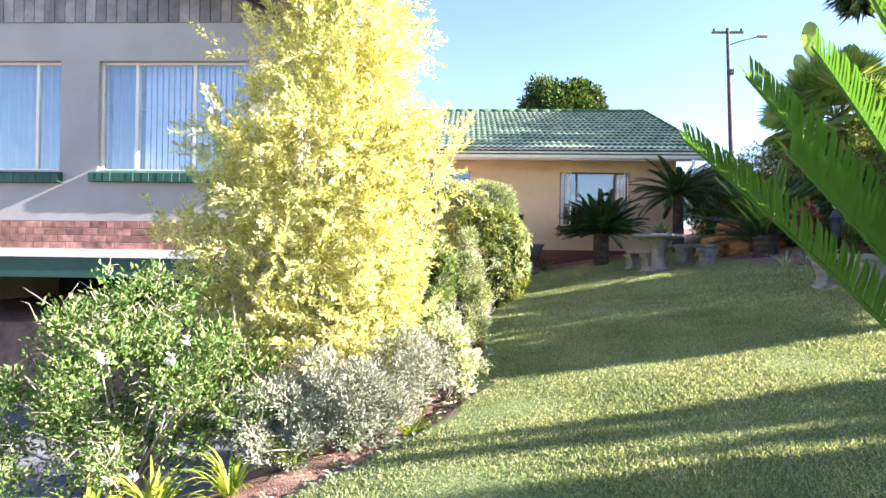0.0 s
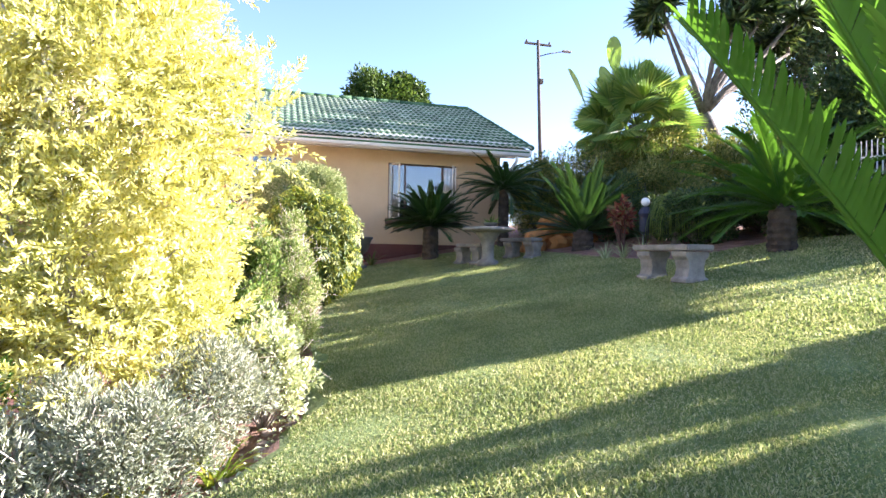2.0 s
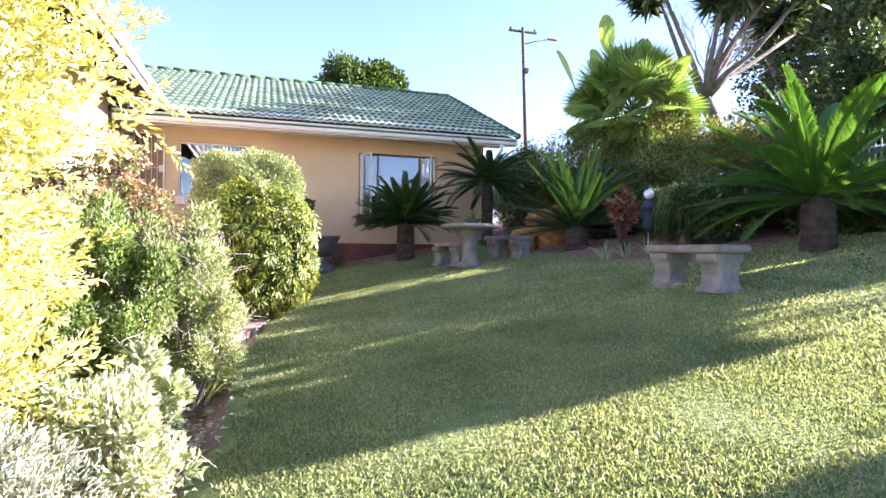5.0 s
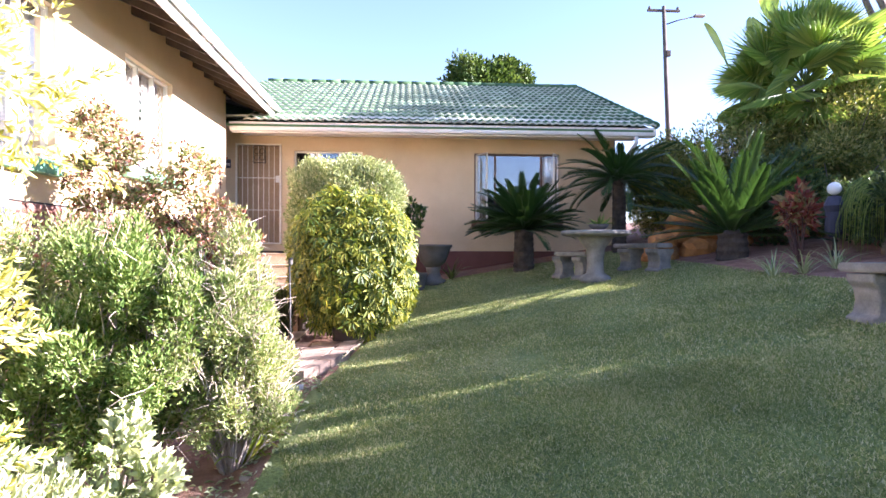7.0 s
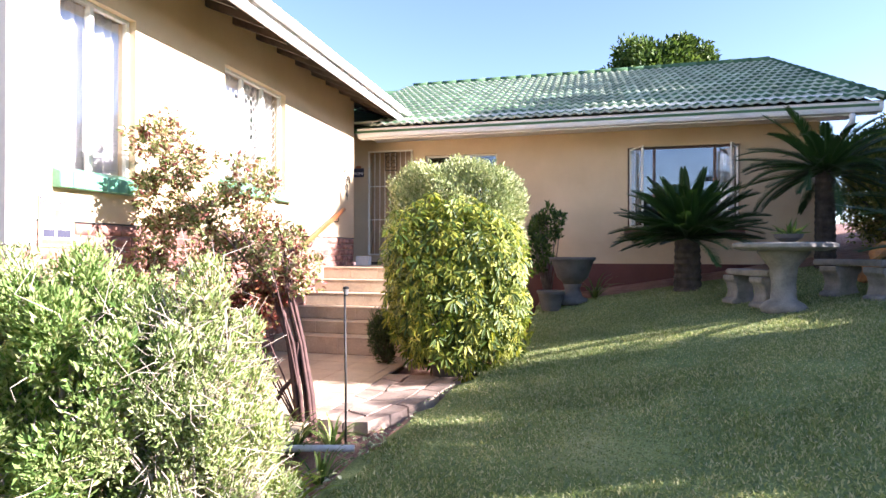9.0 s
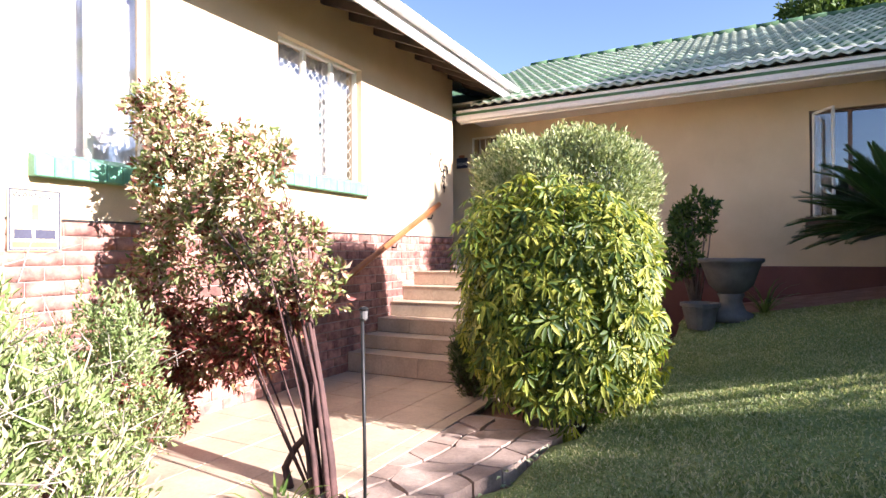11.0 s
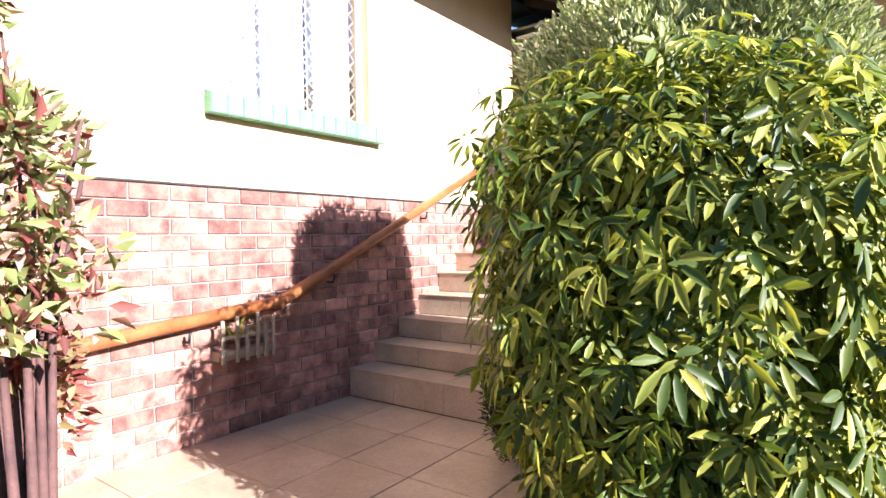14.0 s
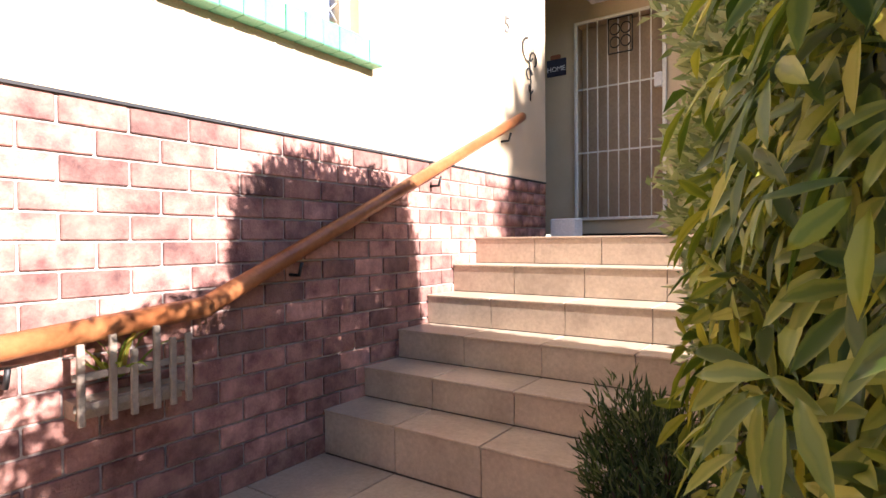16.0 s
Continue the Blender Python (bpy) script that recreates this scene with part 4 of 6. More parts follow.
for k, (yaw, up, ln) in enumerate(((100, 78, 4.0), (160, 70, 3.8), (200, 82, 4.3), (60, 72, 3.7), (250, 66, 3.5))):
    d = np.array([math.cos(radians(yaw)) * math.cos(radians(up)), math.sin(radians(yaw)) * math.cos(radians(up)), math.sin(radians(up))])
    st = tube_data([(0, 0, 0), d * ln * 0.5, d * ln], 0.05, 0.02, 5)
    v, f = [], []
    side = np.cross(d, [0, 0, 1]); side /= np.linalg.norm(side)
    for i in range(9):
        q = i / 8
        c0 = d * (ln + 1.3 * q) - np.array([0, 0, 0.35 * q * q])
        wd = 0.26 * math.sin(math.pi * min(1, q * 0.93 + 0.06)) ** 0.6
        v += [c0 - side * wd, c0 + np.array([0, 0, -0.05]), c0 + side * wd]
    for i in range(8):
        b0 = i * 3
        f += [(b0, b0 + 1, b0 + 4), (b0, b0 + 4, b0 + 3), (b0 + 1, b0 + 2, b0 + 5), (b0 + 1, b0 + 5, b0 + 4)]
    part("leaf", raw_mesh("paddle_leaf", *joined([st, (np.array(v), np.array(f))]), L_PALM), None, strel)


# ---- planting: trees ----
def branching(base, way, length, radius, depth, spread, out, tips, rs):
    pts = [np.array(base, float)]
    d = np.array(way, float)
    for i in range(4):
        d = d + np.array([rs.gauss(0, 0.13), rs.gauss(0, 0.13), rs.gauss(0, 0.06) + 0.03])
        d /= np.linalg.norm(d)
        pts.append(pts[-1] + d * length / 4)
    out.append(tube_data(pts, radius, radius * 0.62, 6 if radius > 0.03 else 4))
    if depth == 0:
        tips.append((pts[-1], d))
        return
    for k in range(rs.choice((2, 3, 3))):
        nd = d + np.array([rs.gauss(0, spread), rs.gauss(0, spread), rs.gauss(0, spread * 0.6)])
        nd /= np.linalg.norm(nd)
        branching(pts[-1 if k else -2], nd, length * rs.uniform(0.62, 0.85), radius * 0.6, depth - 1, spread, out, tips, rs)


def bare_tree(name, label, x, y, z, way, length, radius, depth, seed, mat, spread=0.5, tufts=None):
    ob = thing(name, pose(x, y, z), label, "tree")
    out, tips = [], []
    branching((0, 0, -0.1), way, length, radius, depth, spread, out, tips, random.Random(seed))
    part("trunk", raw_mesh(name + "_wood", *joined(out), mat, True), None, ob)
    if tufts:
        p = np.concatenate([np.repeat(a[None], 46, 0) for a, d in tips])
        d = unit(rng.normal(size=p.shape) + np.array([0, 0, -0.15]))
        part("crown", raw_mesh(name + "_crown", *leaf_data(p, d, rng.uniform(0.25, 0.5, len(p)), 0.025, curl=0.35), tufts), None, ob)
    return ob


bare_tree("bare_tree", "leafless pale tree with fine upright twigs", 13.0, 15.6, lz(13.0, 15.6), (-0.10, 0.0, 1), 1.9, 0.10, 7, 11, PALE_BARK, 0.36)

# dragon tree: a thick leaning trunk, forked limbs and a flat head of dark rosettes
dt_ = thing("dragon_tree", pose(11.75, 13.6, lz(11.75, 13.6)), "dragon tree with leaning grey trunk and tufts of dark leaves", "tree")
dz = lz(11.75, 13.6)
part("trunk", raw_mesh("dragon_trunk", *tube_data([(0.1, 0, -0.1), (-0.1, 0, 4.1 - dz), (-0.45, 0, 4.75 - dz), (-0.9, 0, 5.5 - dz)], 0.24, 0.16, 10), BARK, True), None, dt_)
rs = random.Random(12)
tuft_p, tuft_d = [], []
for k in range(9):
    fx, fy = -2.2 + 4.6 * k / 8, rs.uniform(-0.9, 0.9)
    knee = np.array([-0.9 + (fx + 0.9) * 0.45, fy * 0.5, 6.6 - dz + rs.uniform(-0.2, 0.3)])
    tip = np.array([fx, fy, 7.75 - dz + rs.uniform(-0.35, 0.5)])
    part("limb", raw_mesh("dragon_limb", *tube_data([(-0.9, 0, 5.45 - dz), (knee + np.array([-0.9, 0, 5.5 - dz])) / 2 + np.array([0, 0, 0.12]), knee, (knee + tip) / 2, tip], 0.085, 0.04, 7), BARK, True), None, dt_)
    for q in range(4):
        end = tip + np.array([rs.uniform(-0.45, 0.45), rs.uniform(-0.45, 0.45), rs.uniform(0.0, 0.6)])
        part("branch", raw_mesh("dragon_branch", *tube_data([tip - np.array([0, 0, 0.04]), (tip + end) / 2 + np.array([0, 0, 0.05]), end], 0.036, 0.022, 5), BARK, True), None, dt_)
        tuft_p.append(np.repeat(end[None], 70, 0))
tuft_p = np.concatenate(tuft_p)
tuft_d = unit(rng.normal(size=tuft_p.shape) * np.array([1, 1, 0.7]) + np.array([0, 0, -0.05]))
part("crown", raw_mesh("dragon_crown", *leaf_data(tuft_p, tuft_d, rng.uniform(0.35, 0.62, len(tuft_p)), 0.04, curl=0.4), L_DARK), None, dt_)
bare_tree("bare_tree", "small leafless tree beyond the house roof", 11.5, 26.0, 2.6, (0, 0, 1), 1.7, 0.08, 4, 8, BARK, 0.5)


def leafy_tree(name, label, x, y, z, blobs, n, length, width, mat, trunk_h, r, subs=40, size=(0.2, 0.36), category="tree"):
    return shrub(name, label, (x, y, z), blobs, n, length, width, mat, BARK, 14, r, r * 0.2, up=0.3, category=category, subs=subs, size=size, stem_part="trunk")


leafy_tree("tree", "round dense green tree beyond the roof", 4.6, 27.4, 2.6, [(4.6, 27.4, 8.6, 2.2, 2.0, 2.1), (3.4, 27.2, 8.3, 1.1, 1.2, 1.4), (5.9, 27.5, 8.4, 1.1, 1.2, 1.6)], 26000, 0.20, 0.11, L_TREE, 4, 0.25)
leafy_tree("tree", "dense dark evergreen tree behind the fence", 13.4, 10.4, lz(13.4, 10.4), [(13.2, 11.25, 4.7, 1.7, 1.1, 2.1), (14.0, 8.35, 4.85, 1.8, 1.42, 2.25)], 42000, 0.13, 0.07, L_DARK, 4, 0.3, 60)
leafy_tree("tree", "tall dark evergreen tree behind the fence", 19.5, 17.2, lz(19.5, 17.2), [(19.5, 17.2, 8.8, 3.6, 3.6, 3.6), (18.2, 17.6, 5.6, 2.6, 2.6, 2.4), (22.0, 16.0, 8.2, 3.4, 3.4, 4.2), (18.6, 17.4, 11.0, 2.7, 2.7, 2.4), (21.5, 16.4, 12.0, 3.0, 3.0, 2.6)], 60000, 0.19, 0.10, L_DARK, 4, 0.35, 60)

# golden tree
GB = [(-1.3, 4.95, 1.6, 1.15, 0.95, 0.9), (-1.15, 4.95, 2.5, 1.08, 0.9, 0.85), (-1.1, 5.0, 3.4, 0.95, 0.8, 0.85), (-1.1, 5.0, 4.2, 0.75, 0.65, 0.8), (-2.3, 5.0, 1.65, 0.5, 0.5, 0.5), (-0.55, 4.9, 1.15, 0.5, 0.5, 0.55), (-1.3, 4.8, 0.95, 0.85, 0.6, 0.5), (-2.0, 4.85, 1.0, 0.5, 0.5, 0.5), (-0.35, 5.0, 2.5, 0.38, 0.4, 0.7), (-1.9, 5.0, 2.4, 0.5, 0.5, 0.7)]
gbase = np.array([-1.25, 4.95, 0.2])
gt = thing("golden_tree", pose(*gbase), "feathery golden-yellow conifer with thin brown branches in the flower bed", "tree")
ga, go = clumps(GB, 3300, 60, (0.14, 0.32), 0.3)
gd = unit(go + np.array([0, 0, 0.55]) + rng.normal(size=ga.shape) * 0.4)
gl_ = rng.uniform(0.14, 0.38, len(ga))
NL = 46
u = np.tile(np.linspace(0.05, 1.0, NL), len(ga))
A_, D_, L_ = np.repeat(ga, NL, 0), np.repeat(gd, NL, 0), np.repeat(gl_, NL)
S_ = unit(rng.normal(size=A_.shape))
P_ = A_ + D_ * (L_ * u)[:, None] + S_ * (0.035 * (1.05 - u))[:, None]
P_[:, 2] -= 0.10 * L_ * u * u
part("crown", raw_mesh("golden_crown", *leaf_data(P_ - gbase, unit(D_ * 0.9 + S_ * 0.8), rng.uniform(0.03, 0.06, len(P_)), 0.013), L_GOLD), None, gt)
part("trunk", raw_mesh("golden_trunk", *joined([tube_data([(0, 0, -0.1), (0.05, 0, 1.4), (0.1, 0.05, 2.8), (0.15, 0.05, 4.2)], 0.06, 0.012, 8)] + limbs((0.03, 0, 0.5), ga[:46] - gbase, 0.022, 0.004)), PALE_BARK, True), None, gt)

# ---- planting: flower bed ----
fs = shrub("flowering_shrub", "open green shrub with pale bare twigs and a few white flowers", (-2.35, 3.95, -0.1),
           [(-2.35, 3.95, 0.72, 0.9, 0.75, 0.8), (-2.85, 3.85, 0.45, 0.6, 0.6, 0.6), (-1.75, 4.05, 0.7, 0.45, 0.5, 0.65), (-2.25, 4.0, 1.3, 0.5, 0.45, 0.4), (-1.5, 4.15, 0.62, 0.42, 0.38, 0.55)], 20000, 0.044, 0.018, L_FRESH, TWIG, 60, 0.012, 0.004, up=0.7, subs=60, size=(0.12, 0.26), twigs=420)
for k in range(9):
    a = fs.location + Vector((rng.normal() * 0.6, -0.55 + rng.normal() * 0.15, 0.9 + rng.normal() * 0.45))
    p = np.repeat(np.array(a - fs.location)[None], 6, 0)
    ang = np.arange(6) * np.pi / 3
    d = np.stack([np.cos(ang), np.full(6, -0.5), np.sin(ang)], 1)
    part("flower", raw_mesh("flower", *leaf_data(p, d, 0.045, 0.035), PETAL), None, fs, "white flower")
shrub("silver_shrub", "low silver-grey shrub along the bed edge", (-0.9, 4.25, 0.2), [(-0.85, 4.25, 0.58, 0.62, 0.45, 0.45), (-0.4, 4.6, 0.7, 0.42, 0.4, 0.45), (-1.3, 4.05, 0.45, 0.4, 0.4, 0.4)], 30000, 0.04, 0.009, L_SILVER, TWIG, 40, 0.01, 0.003, up=0.7, subs=46, size=(0.16, 0.3), twigs=90)
shrub("pale_shrub", "pale green and cream shrub leaning over the lawn edge", (-0.12, 5.15, 0.35), [(-0.12, 5.1, 0.8, 0.3, 0.35, 0.36), (0.06, 5.0, 0.68, 0.22, 0.25, 0.22)], 5200, 0.045, 0.017, L_CREAM, TWIG, 24, 0.01, 0.003, up=0.6, subs=30, size=(0.18, 0.34), twigs=40)
shrub("sage_shrub", "pale yellow-green shrub with bleached twigs", (-1.3, 6.95, 0.2), [(-0.95, 7.0, 1.45, 0.6, 0.55, 0.75), (-1.45, 6.9, 1.45, 0.55, 0.6, 0.72), (-1.9, 7.2, 1.5, 0.4, 0.4, 0.55), (-0.95, 7.85, 1.4, 0.42, 0.34, 0.58), (-1.4, 7.8, 1.3, 0.4, 0.34, 0.5)], 50000, 0.034, 0.012, L_SAGE, TWIG, 60, 0.014, 0.004, up=0.8, subs=60, size=(0.15, 0.28), twigs=420)
shrub("green_shrub", "fresh green feathery shrub in the flower bed", (-0.6, 6.7, 0.3), [(-0.5, 6.7, 1.35, 0.62, 0.55, 0.80), (-0.85, 6.6, 1.0, 0.5, 0.45, 0.6)], 34000, 0.042, 0.014, L_MEADOW, TWIG, 50, 0.012, 0.004, up=0.9, subs=60, size=(0.14, 0.26), twigs=160)
shrub("silver_shrub", "grey-green shrub with bleached dry twigs and small leaves", (0.0, 6.95, 0.35), [(-0.02, 6.85, 1.3, 0.52, 0.5, 0.78), (0.1, 6.95, 0.95, 0.4, 0.45, 0.5)], 34000, 0.034, 0.011, L_SAGE, TWIG, 60, 0.010, 0.003, up=1.1, subs=60, size=(0.12, 0.26), twigs=620)
shrub("cream_shrub", "small shrub with cream and lime leaves at the bed edge", (-0.2, 5.75, 0.35), [(-0.1, 5.75, 0.85, 0.26, 0.26, 0.32), (-0.4, 5.6, 0.75, 0.25, 0.25, 0.25)], 2600, 0.055, 0.03, L_CREAM, TWIG, 16, 0.008, 0.003, up=0.6, subs=16, size=(0.2, 0.4))


def strap_clump(label, x, y, n, length, width, mat, seed, name="strap_leaf_plant"):
    """A clump of arching strap leaves."""
    rs = random.Random(seed)
    z = lz(x, y)
    ob = thing(name, pose(x, y, z), label, "plant", "strap-leaved plants along the bed")
    v, f = [], []
    for k in range(n):
        yaw, up, ln = rs.uniform(0, 6.28), rs.uniform(0.6, 1.4), length * rs.uniform(0.7, 1.15)
        d = Vector((math.cos(yaw), math.sin(yaw), 0))
        s = Vector((-d.y, d.x, 0))
        b0 = len(v)
        p = d * rs.uniform(0, 0.05)
        for i in range(6):
            q = i / 5
            a = up - 1.5 * q * q
            w = width * (1 - 0.85 * q ** 2) / 2
            v += [p - s * w, p + Vector((0, 0, -w * 0.4)), p + s * w]
            p = p + (d * math.cos(a) + Vector((0, 0, math.sin(a)))) * ln / 5
        for i in range(5):
            c0 = b0 + 3 * i
            f += [(c0, c0 + 1, c0 + 4), (c0, c0 + 4, c0 + 3), (c0 + 1, c0 + 2, c0 + 5), (c0 + 1, c0 + 5, c0 + 4)]
    part("foliage", raw_mesh("strap_leaves", np.array([tuple(c) for c in v]), np.array(f), mat), None, ob)
    return ob


for k, (x, y, n, ln, w) in enumerate(((0.08, 7.0, 46, 0.44, 0.035), (0.12, 7.4, 34, 0.40, 0.03), (-2.2, 3.35, 40, 0.42, 0.035), (-1.85, 3.45, 40, 0.4, 0.035), (-1.45, 3.65, 30, 0.34, 0.03), (-0.75, 4.2, 30, 0.3, 0.025), (-0.35, 4.35, 26, 0.3, 0.025), (-2.6, 3.4, 36, 0.4, 0.035), (-0.1, 7.75, 26, 0.3, 0.025), (-1.15, 3.95, 28, 0.3, 0.028))):
    strap_clump("clump of lime-green strap leaves in the flower bed", x, y, n, ln, w, L_LIME, 20 + k)

for k, (x, y, n, ln, w) in enumerate(((-0.28, 8.3, 34, 0.34, 0.026), (-0.05, 8.5, 26, 0.28, 0.024), (-0.5, 8.45, 30, 0.34, 0.026), (0.12, 7.95, 24, 0.3, 0.024))):
    strap_clump("dark green strap-leaved plant under the nandina", x, y, n, ln, w, L_GREEN, 70 + k)

nd = shrub("nandina", "airy nandina shrub with red and green leaves on dark canes", (-0.35, 8.68, 0.55),
           [(-1.05, 8.68, 2.3, 0.5, 0.30, 0.4), (-1.5, 8.74, 2.15, 0.45, 0.32, 0.4), (-0.62, 8.66, 2.05, 0.32, 0.26, 0.36), (-0.85, 8.66, 2.66, 0.30, 0.24, 0.28), (-1.8, 8.74, 2.45, 0.38, 0.3, 0.45), (-1.55, 8.7, 2.8, 0.36, 0.3, 0.3), (-1.95, 8.7, 1.95, 0.3, 0.3, 0.4), (-0.42, 8.68, 1.85, 0.24, 0.22, 0.26), (-0.95, 8.66, 1.85, 0.35, 0.26, 0.28), (-1.75, 8.7, 3.05, 0.4, 0.28, 0.26)], 11000, 0.052, 0.022, L_RED, DARK_STEM, 7, 0.008, 0.004, up=0.0, subs=30, size=(0.12, 0.26))
rp, ro = clumps([(-1.55, 8.76, 1.42, 0.42, 0.34, 0.40), (-1.05, 8.74, 1.55, 0.40, 0.30, 0.34), (-0.72, 8.72, 1.66, 0.26, 0.26, 0.24), (-1.75, 8.62, 1.1, 0.30, 0.36, 0.36)], 6500, 30, (0.16, 0.32))
part("red_foliage", raw_mesh("nandina_red", *leaf_data(rp - np.array([-0.35, 8.68, 0.55]), unit(ro + rng.normal(size=rp.shape) * 0.6), rng.uniform(0.04, 0.07, len(rp)), 0.024), L_CRIMSON), None, nd, "crimson lower leaves")
for k in range(10):
    ca, sa, fan_ = math.cos(k * 2.4), math.sin(k * 2.4), 0.3 + 0.07 * k
    cane = [(0.07 * ca, 0.06 * sa, -0.02), (0.075 * ca - 0.04, 0.06 * sa, 0.35), (0.07 * ca - 0.12, 0.05 * sa + 0.02, 0.75), (0.09 * ca - 0.26, 0.08 * sa + 0.05, 1.15), (fan_ * 0.5 * ca - 0.5, 0.25 * sa + 0.06, 1.65)]
    part("cane", raw_mesh("cane", *tube_data(cane, 0.019, 0.005, 6), DARK_STEM, True), None, nd)
part("cane", raw_mesh("cane", *tube_data([(-0.1, 0, -0.02), (-0.24, -0.02, 0.12), (-0.30, 0, 0.24), (-0.24, 0.02, 0.36), (-0.10, 0.03, 0.5), (-0.1, 0.02, 0.75)], 0.028, 0.016, 7), DARK_STEM, True), None, nd, "bent old cane")


# umbrella plant
def whorls(centres, axes, leaflets, length, width, margin=True):
    """Hand-shaped leaves: leaflets that spread and hang from the tip of each stalk."""
    V, F, E = [], [], []
    shape = [(0, 0, 0.25), (0.22, 0.32, 1), (0.55, 0.5, 1), (0.82, 0.3, 1), (1, 0, 0.9)]
    for c, a in zip(centres, axes):
        a = a / np.linalg.norm(a)
        s = np.cross(a, [0.3, 0.5, 0.8])
        s /= np.linalg.norm(s)
        w2 = np.cross(a, s)
        n = leaflets + int(rng.integers(-1, 2))
        size = rng.uniform(0.72, 1.15)
        off = rng.uniform(0, 6.28)
        for k in range(n):
            ph2 = off + 2 * np.pi * k / n + rng.normal() * 0.08
            rad = s * math.cos(ph2) + w2 * math.sin(ph2)
            d = rad * 0.85 + a * 0.18 + np.array([0, 0, -0.38]) + rng.normal(size=3) * 0.08
            d /= np.linalg.norm(d)
            sd = np.cross(d, a)
            sd /= np.linalg.norm(sd) + 1e-9
            up = np.cross(sd, d)
            L_, W_ = length * size * rng.uniform(0.85, 1.1), width * size
            b0 = len(V)
            start = c + rad * 0.02
            droop = rng.uniform(0.15, 0.4)
            for u, h, e in shape:
                mid = start + d * L_ * u - np.array([0, 0, 1.0]) * L_ * droop * u * u
                V += [mid - sd * W_ * h + up * W_ * h * 0.45, mid, mid + sd * W_ * h + up * W_ * h * 0.45]
                E += [e, 0.0 if u < 1 else 0.6, e]
            for i in range(4):
                p0 = b0 + 3 * i
                F += [(p0, p0 + 1, p0 + 4), (p0, p0 + 4, p0 + 3), (p0 + 1, p0 + 2, p0 + 5), (p0 + 1, p0 + 5, p0 + 4)]
    return np.array(V), np.array(F), np.array(E, np.float32)


ub = np.array([0.46, 10.54, 0.58])
ump = thing("umbrella_plant", pose(*ub), "large potted umbrella plant with yellow-edged hand-shaped leaves", "plant")
dirs = unit(rng.normal(size=(3000, 3)))
bulge = 1 + 0.09 * np.sin(5 * dirs[:, 0] + 3 * dirs[:, 2]) * np.sin(4 * dirs[:, 1] + 1) + 0.06 * np.sin(9 * dirs[:, 0] - 7 * dirs[:, 1] + 5 * dirs[:, 2])
square = (np.abs(dirs) ** 2.8).sum(1) ** (-1 / 2.8)
cen = np.array([0.0, 0.0, 1.12]) + dirs * np.array([0.78, 0.74, 0.90]) * (square * bulge * rng.uniform(0.62, 1.0, len(dirs)))[:, None]
V, F, E = whorls(cen, dirs + np.array([0, 0, 0.35]) + rng.normal(size=dirs.shape) * 0.4, 7, 0.090, 0.027)
me = raw_mesh("umbrella_leaves", V, F, L_UMBRELLA)
at = me.attributes.new("margin", 'FLOAT', 'POINT')
at.data.foreach_set("value", E)
part("foliage", me, None, ump)
part("branchwork", raw_mesh("umbrella_stems", *joined(limbs((0, 0, 0.35), cen[rng.integers(0, len(cen), 90)] * 0.93, 0.016, 0.004, 0.1)), BARK, True), None, ump)
part("pot", lathe([(0.22, 0.0), (0.25, 0.02), (0.31, 0.40), (0.33, 0.41), (0.33, 0.46), (0.29, 0.46), (0.28, 0.40)], 26), POT_GREY, ump, "dark grey pot", smooth=True)

tb = np.array([0.29, 11.32, 0.66])
top_bush = thing("topiary_bush", pose(*tb), "dense clipped pale green bush by the porch", "shrub")
td = unit(rng.normal(size=(80000, 3)))
box_r = (np.abs(td) ** 5.0).sum(1) ** (-1 / 5.0)
lump = 1 + 0.05 * np.sin(7 * td[:, 0] + 4 * td[:, 2]) * np.sin(6 * td[:, 1]) + 0.04 * np.sin(15 * td[:, 2] + 9 * td[:, 0]) + rng.normal(size=len(td)) * 0.025
tp_ = np.array([0, 0, 1.5]) + td * (box_r * lump * rng.uniform(0.80, 1.0, len(td)))[:, None] * np.array([0.76, 0.63, 0.92])
part("crown", raw_mesh("topiary_crown", *leaf_data(tp_, unit(td + np.array([0, 0, 0.5]) + rng.normal(size=td.shape) * 0.6), rng.uniform(0.03, 0.06, len(td)), 0.017), L_TOPIARY), None, top_bush)
for piece_ in limbs((0, 0, -0.05), tp_[:12] * 0.9, 0.03, 0.006):
    part("stem", raw_mesh("topiary_stem", *piece_, BARK, True), None, top_bush)
shrub("dark_shrub", "dark glossy shrub against the house wall", (1.2, 14.3, lz(1.2, 14.3)), [(1.2, 14.2, 2.5, 0.36, 0.3, 0.55), (1.05, 14.0, 2.0, 0.3, 0.3, 0.4)], 1500, 0.085, 0.036, L_TREE, BARK, 22, 0.015, 0.004, up=0.4, subs=22, size=(0.16, 0.3))
shrub("lavender", "small dark lavender bush at the foot of the steps", (-0.56, 11.02, PATIO), [(-0.58, 11.02, 1.03, 0.25, 0.2, 0.38)], 5200, 0.05, 0.007, L_DARK, DARK_STEM, 50, 0.006, 0.002, up=1.2, subs=24, size=(0.25, 0.45))

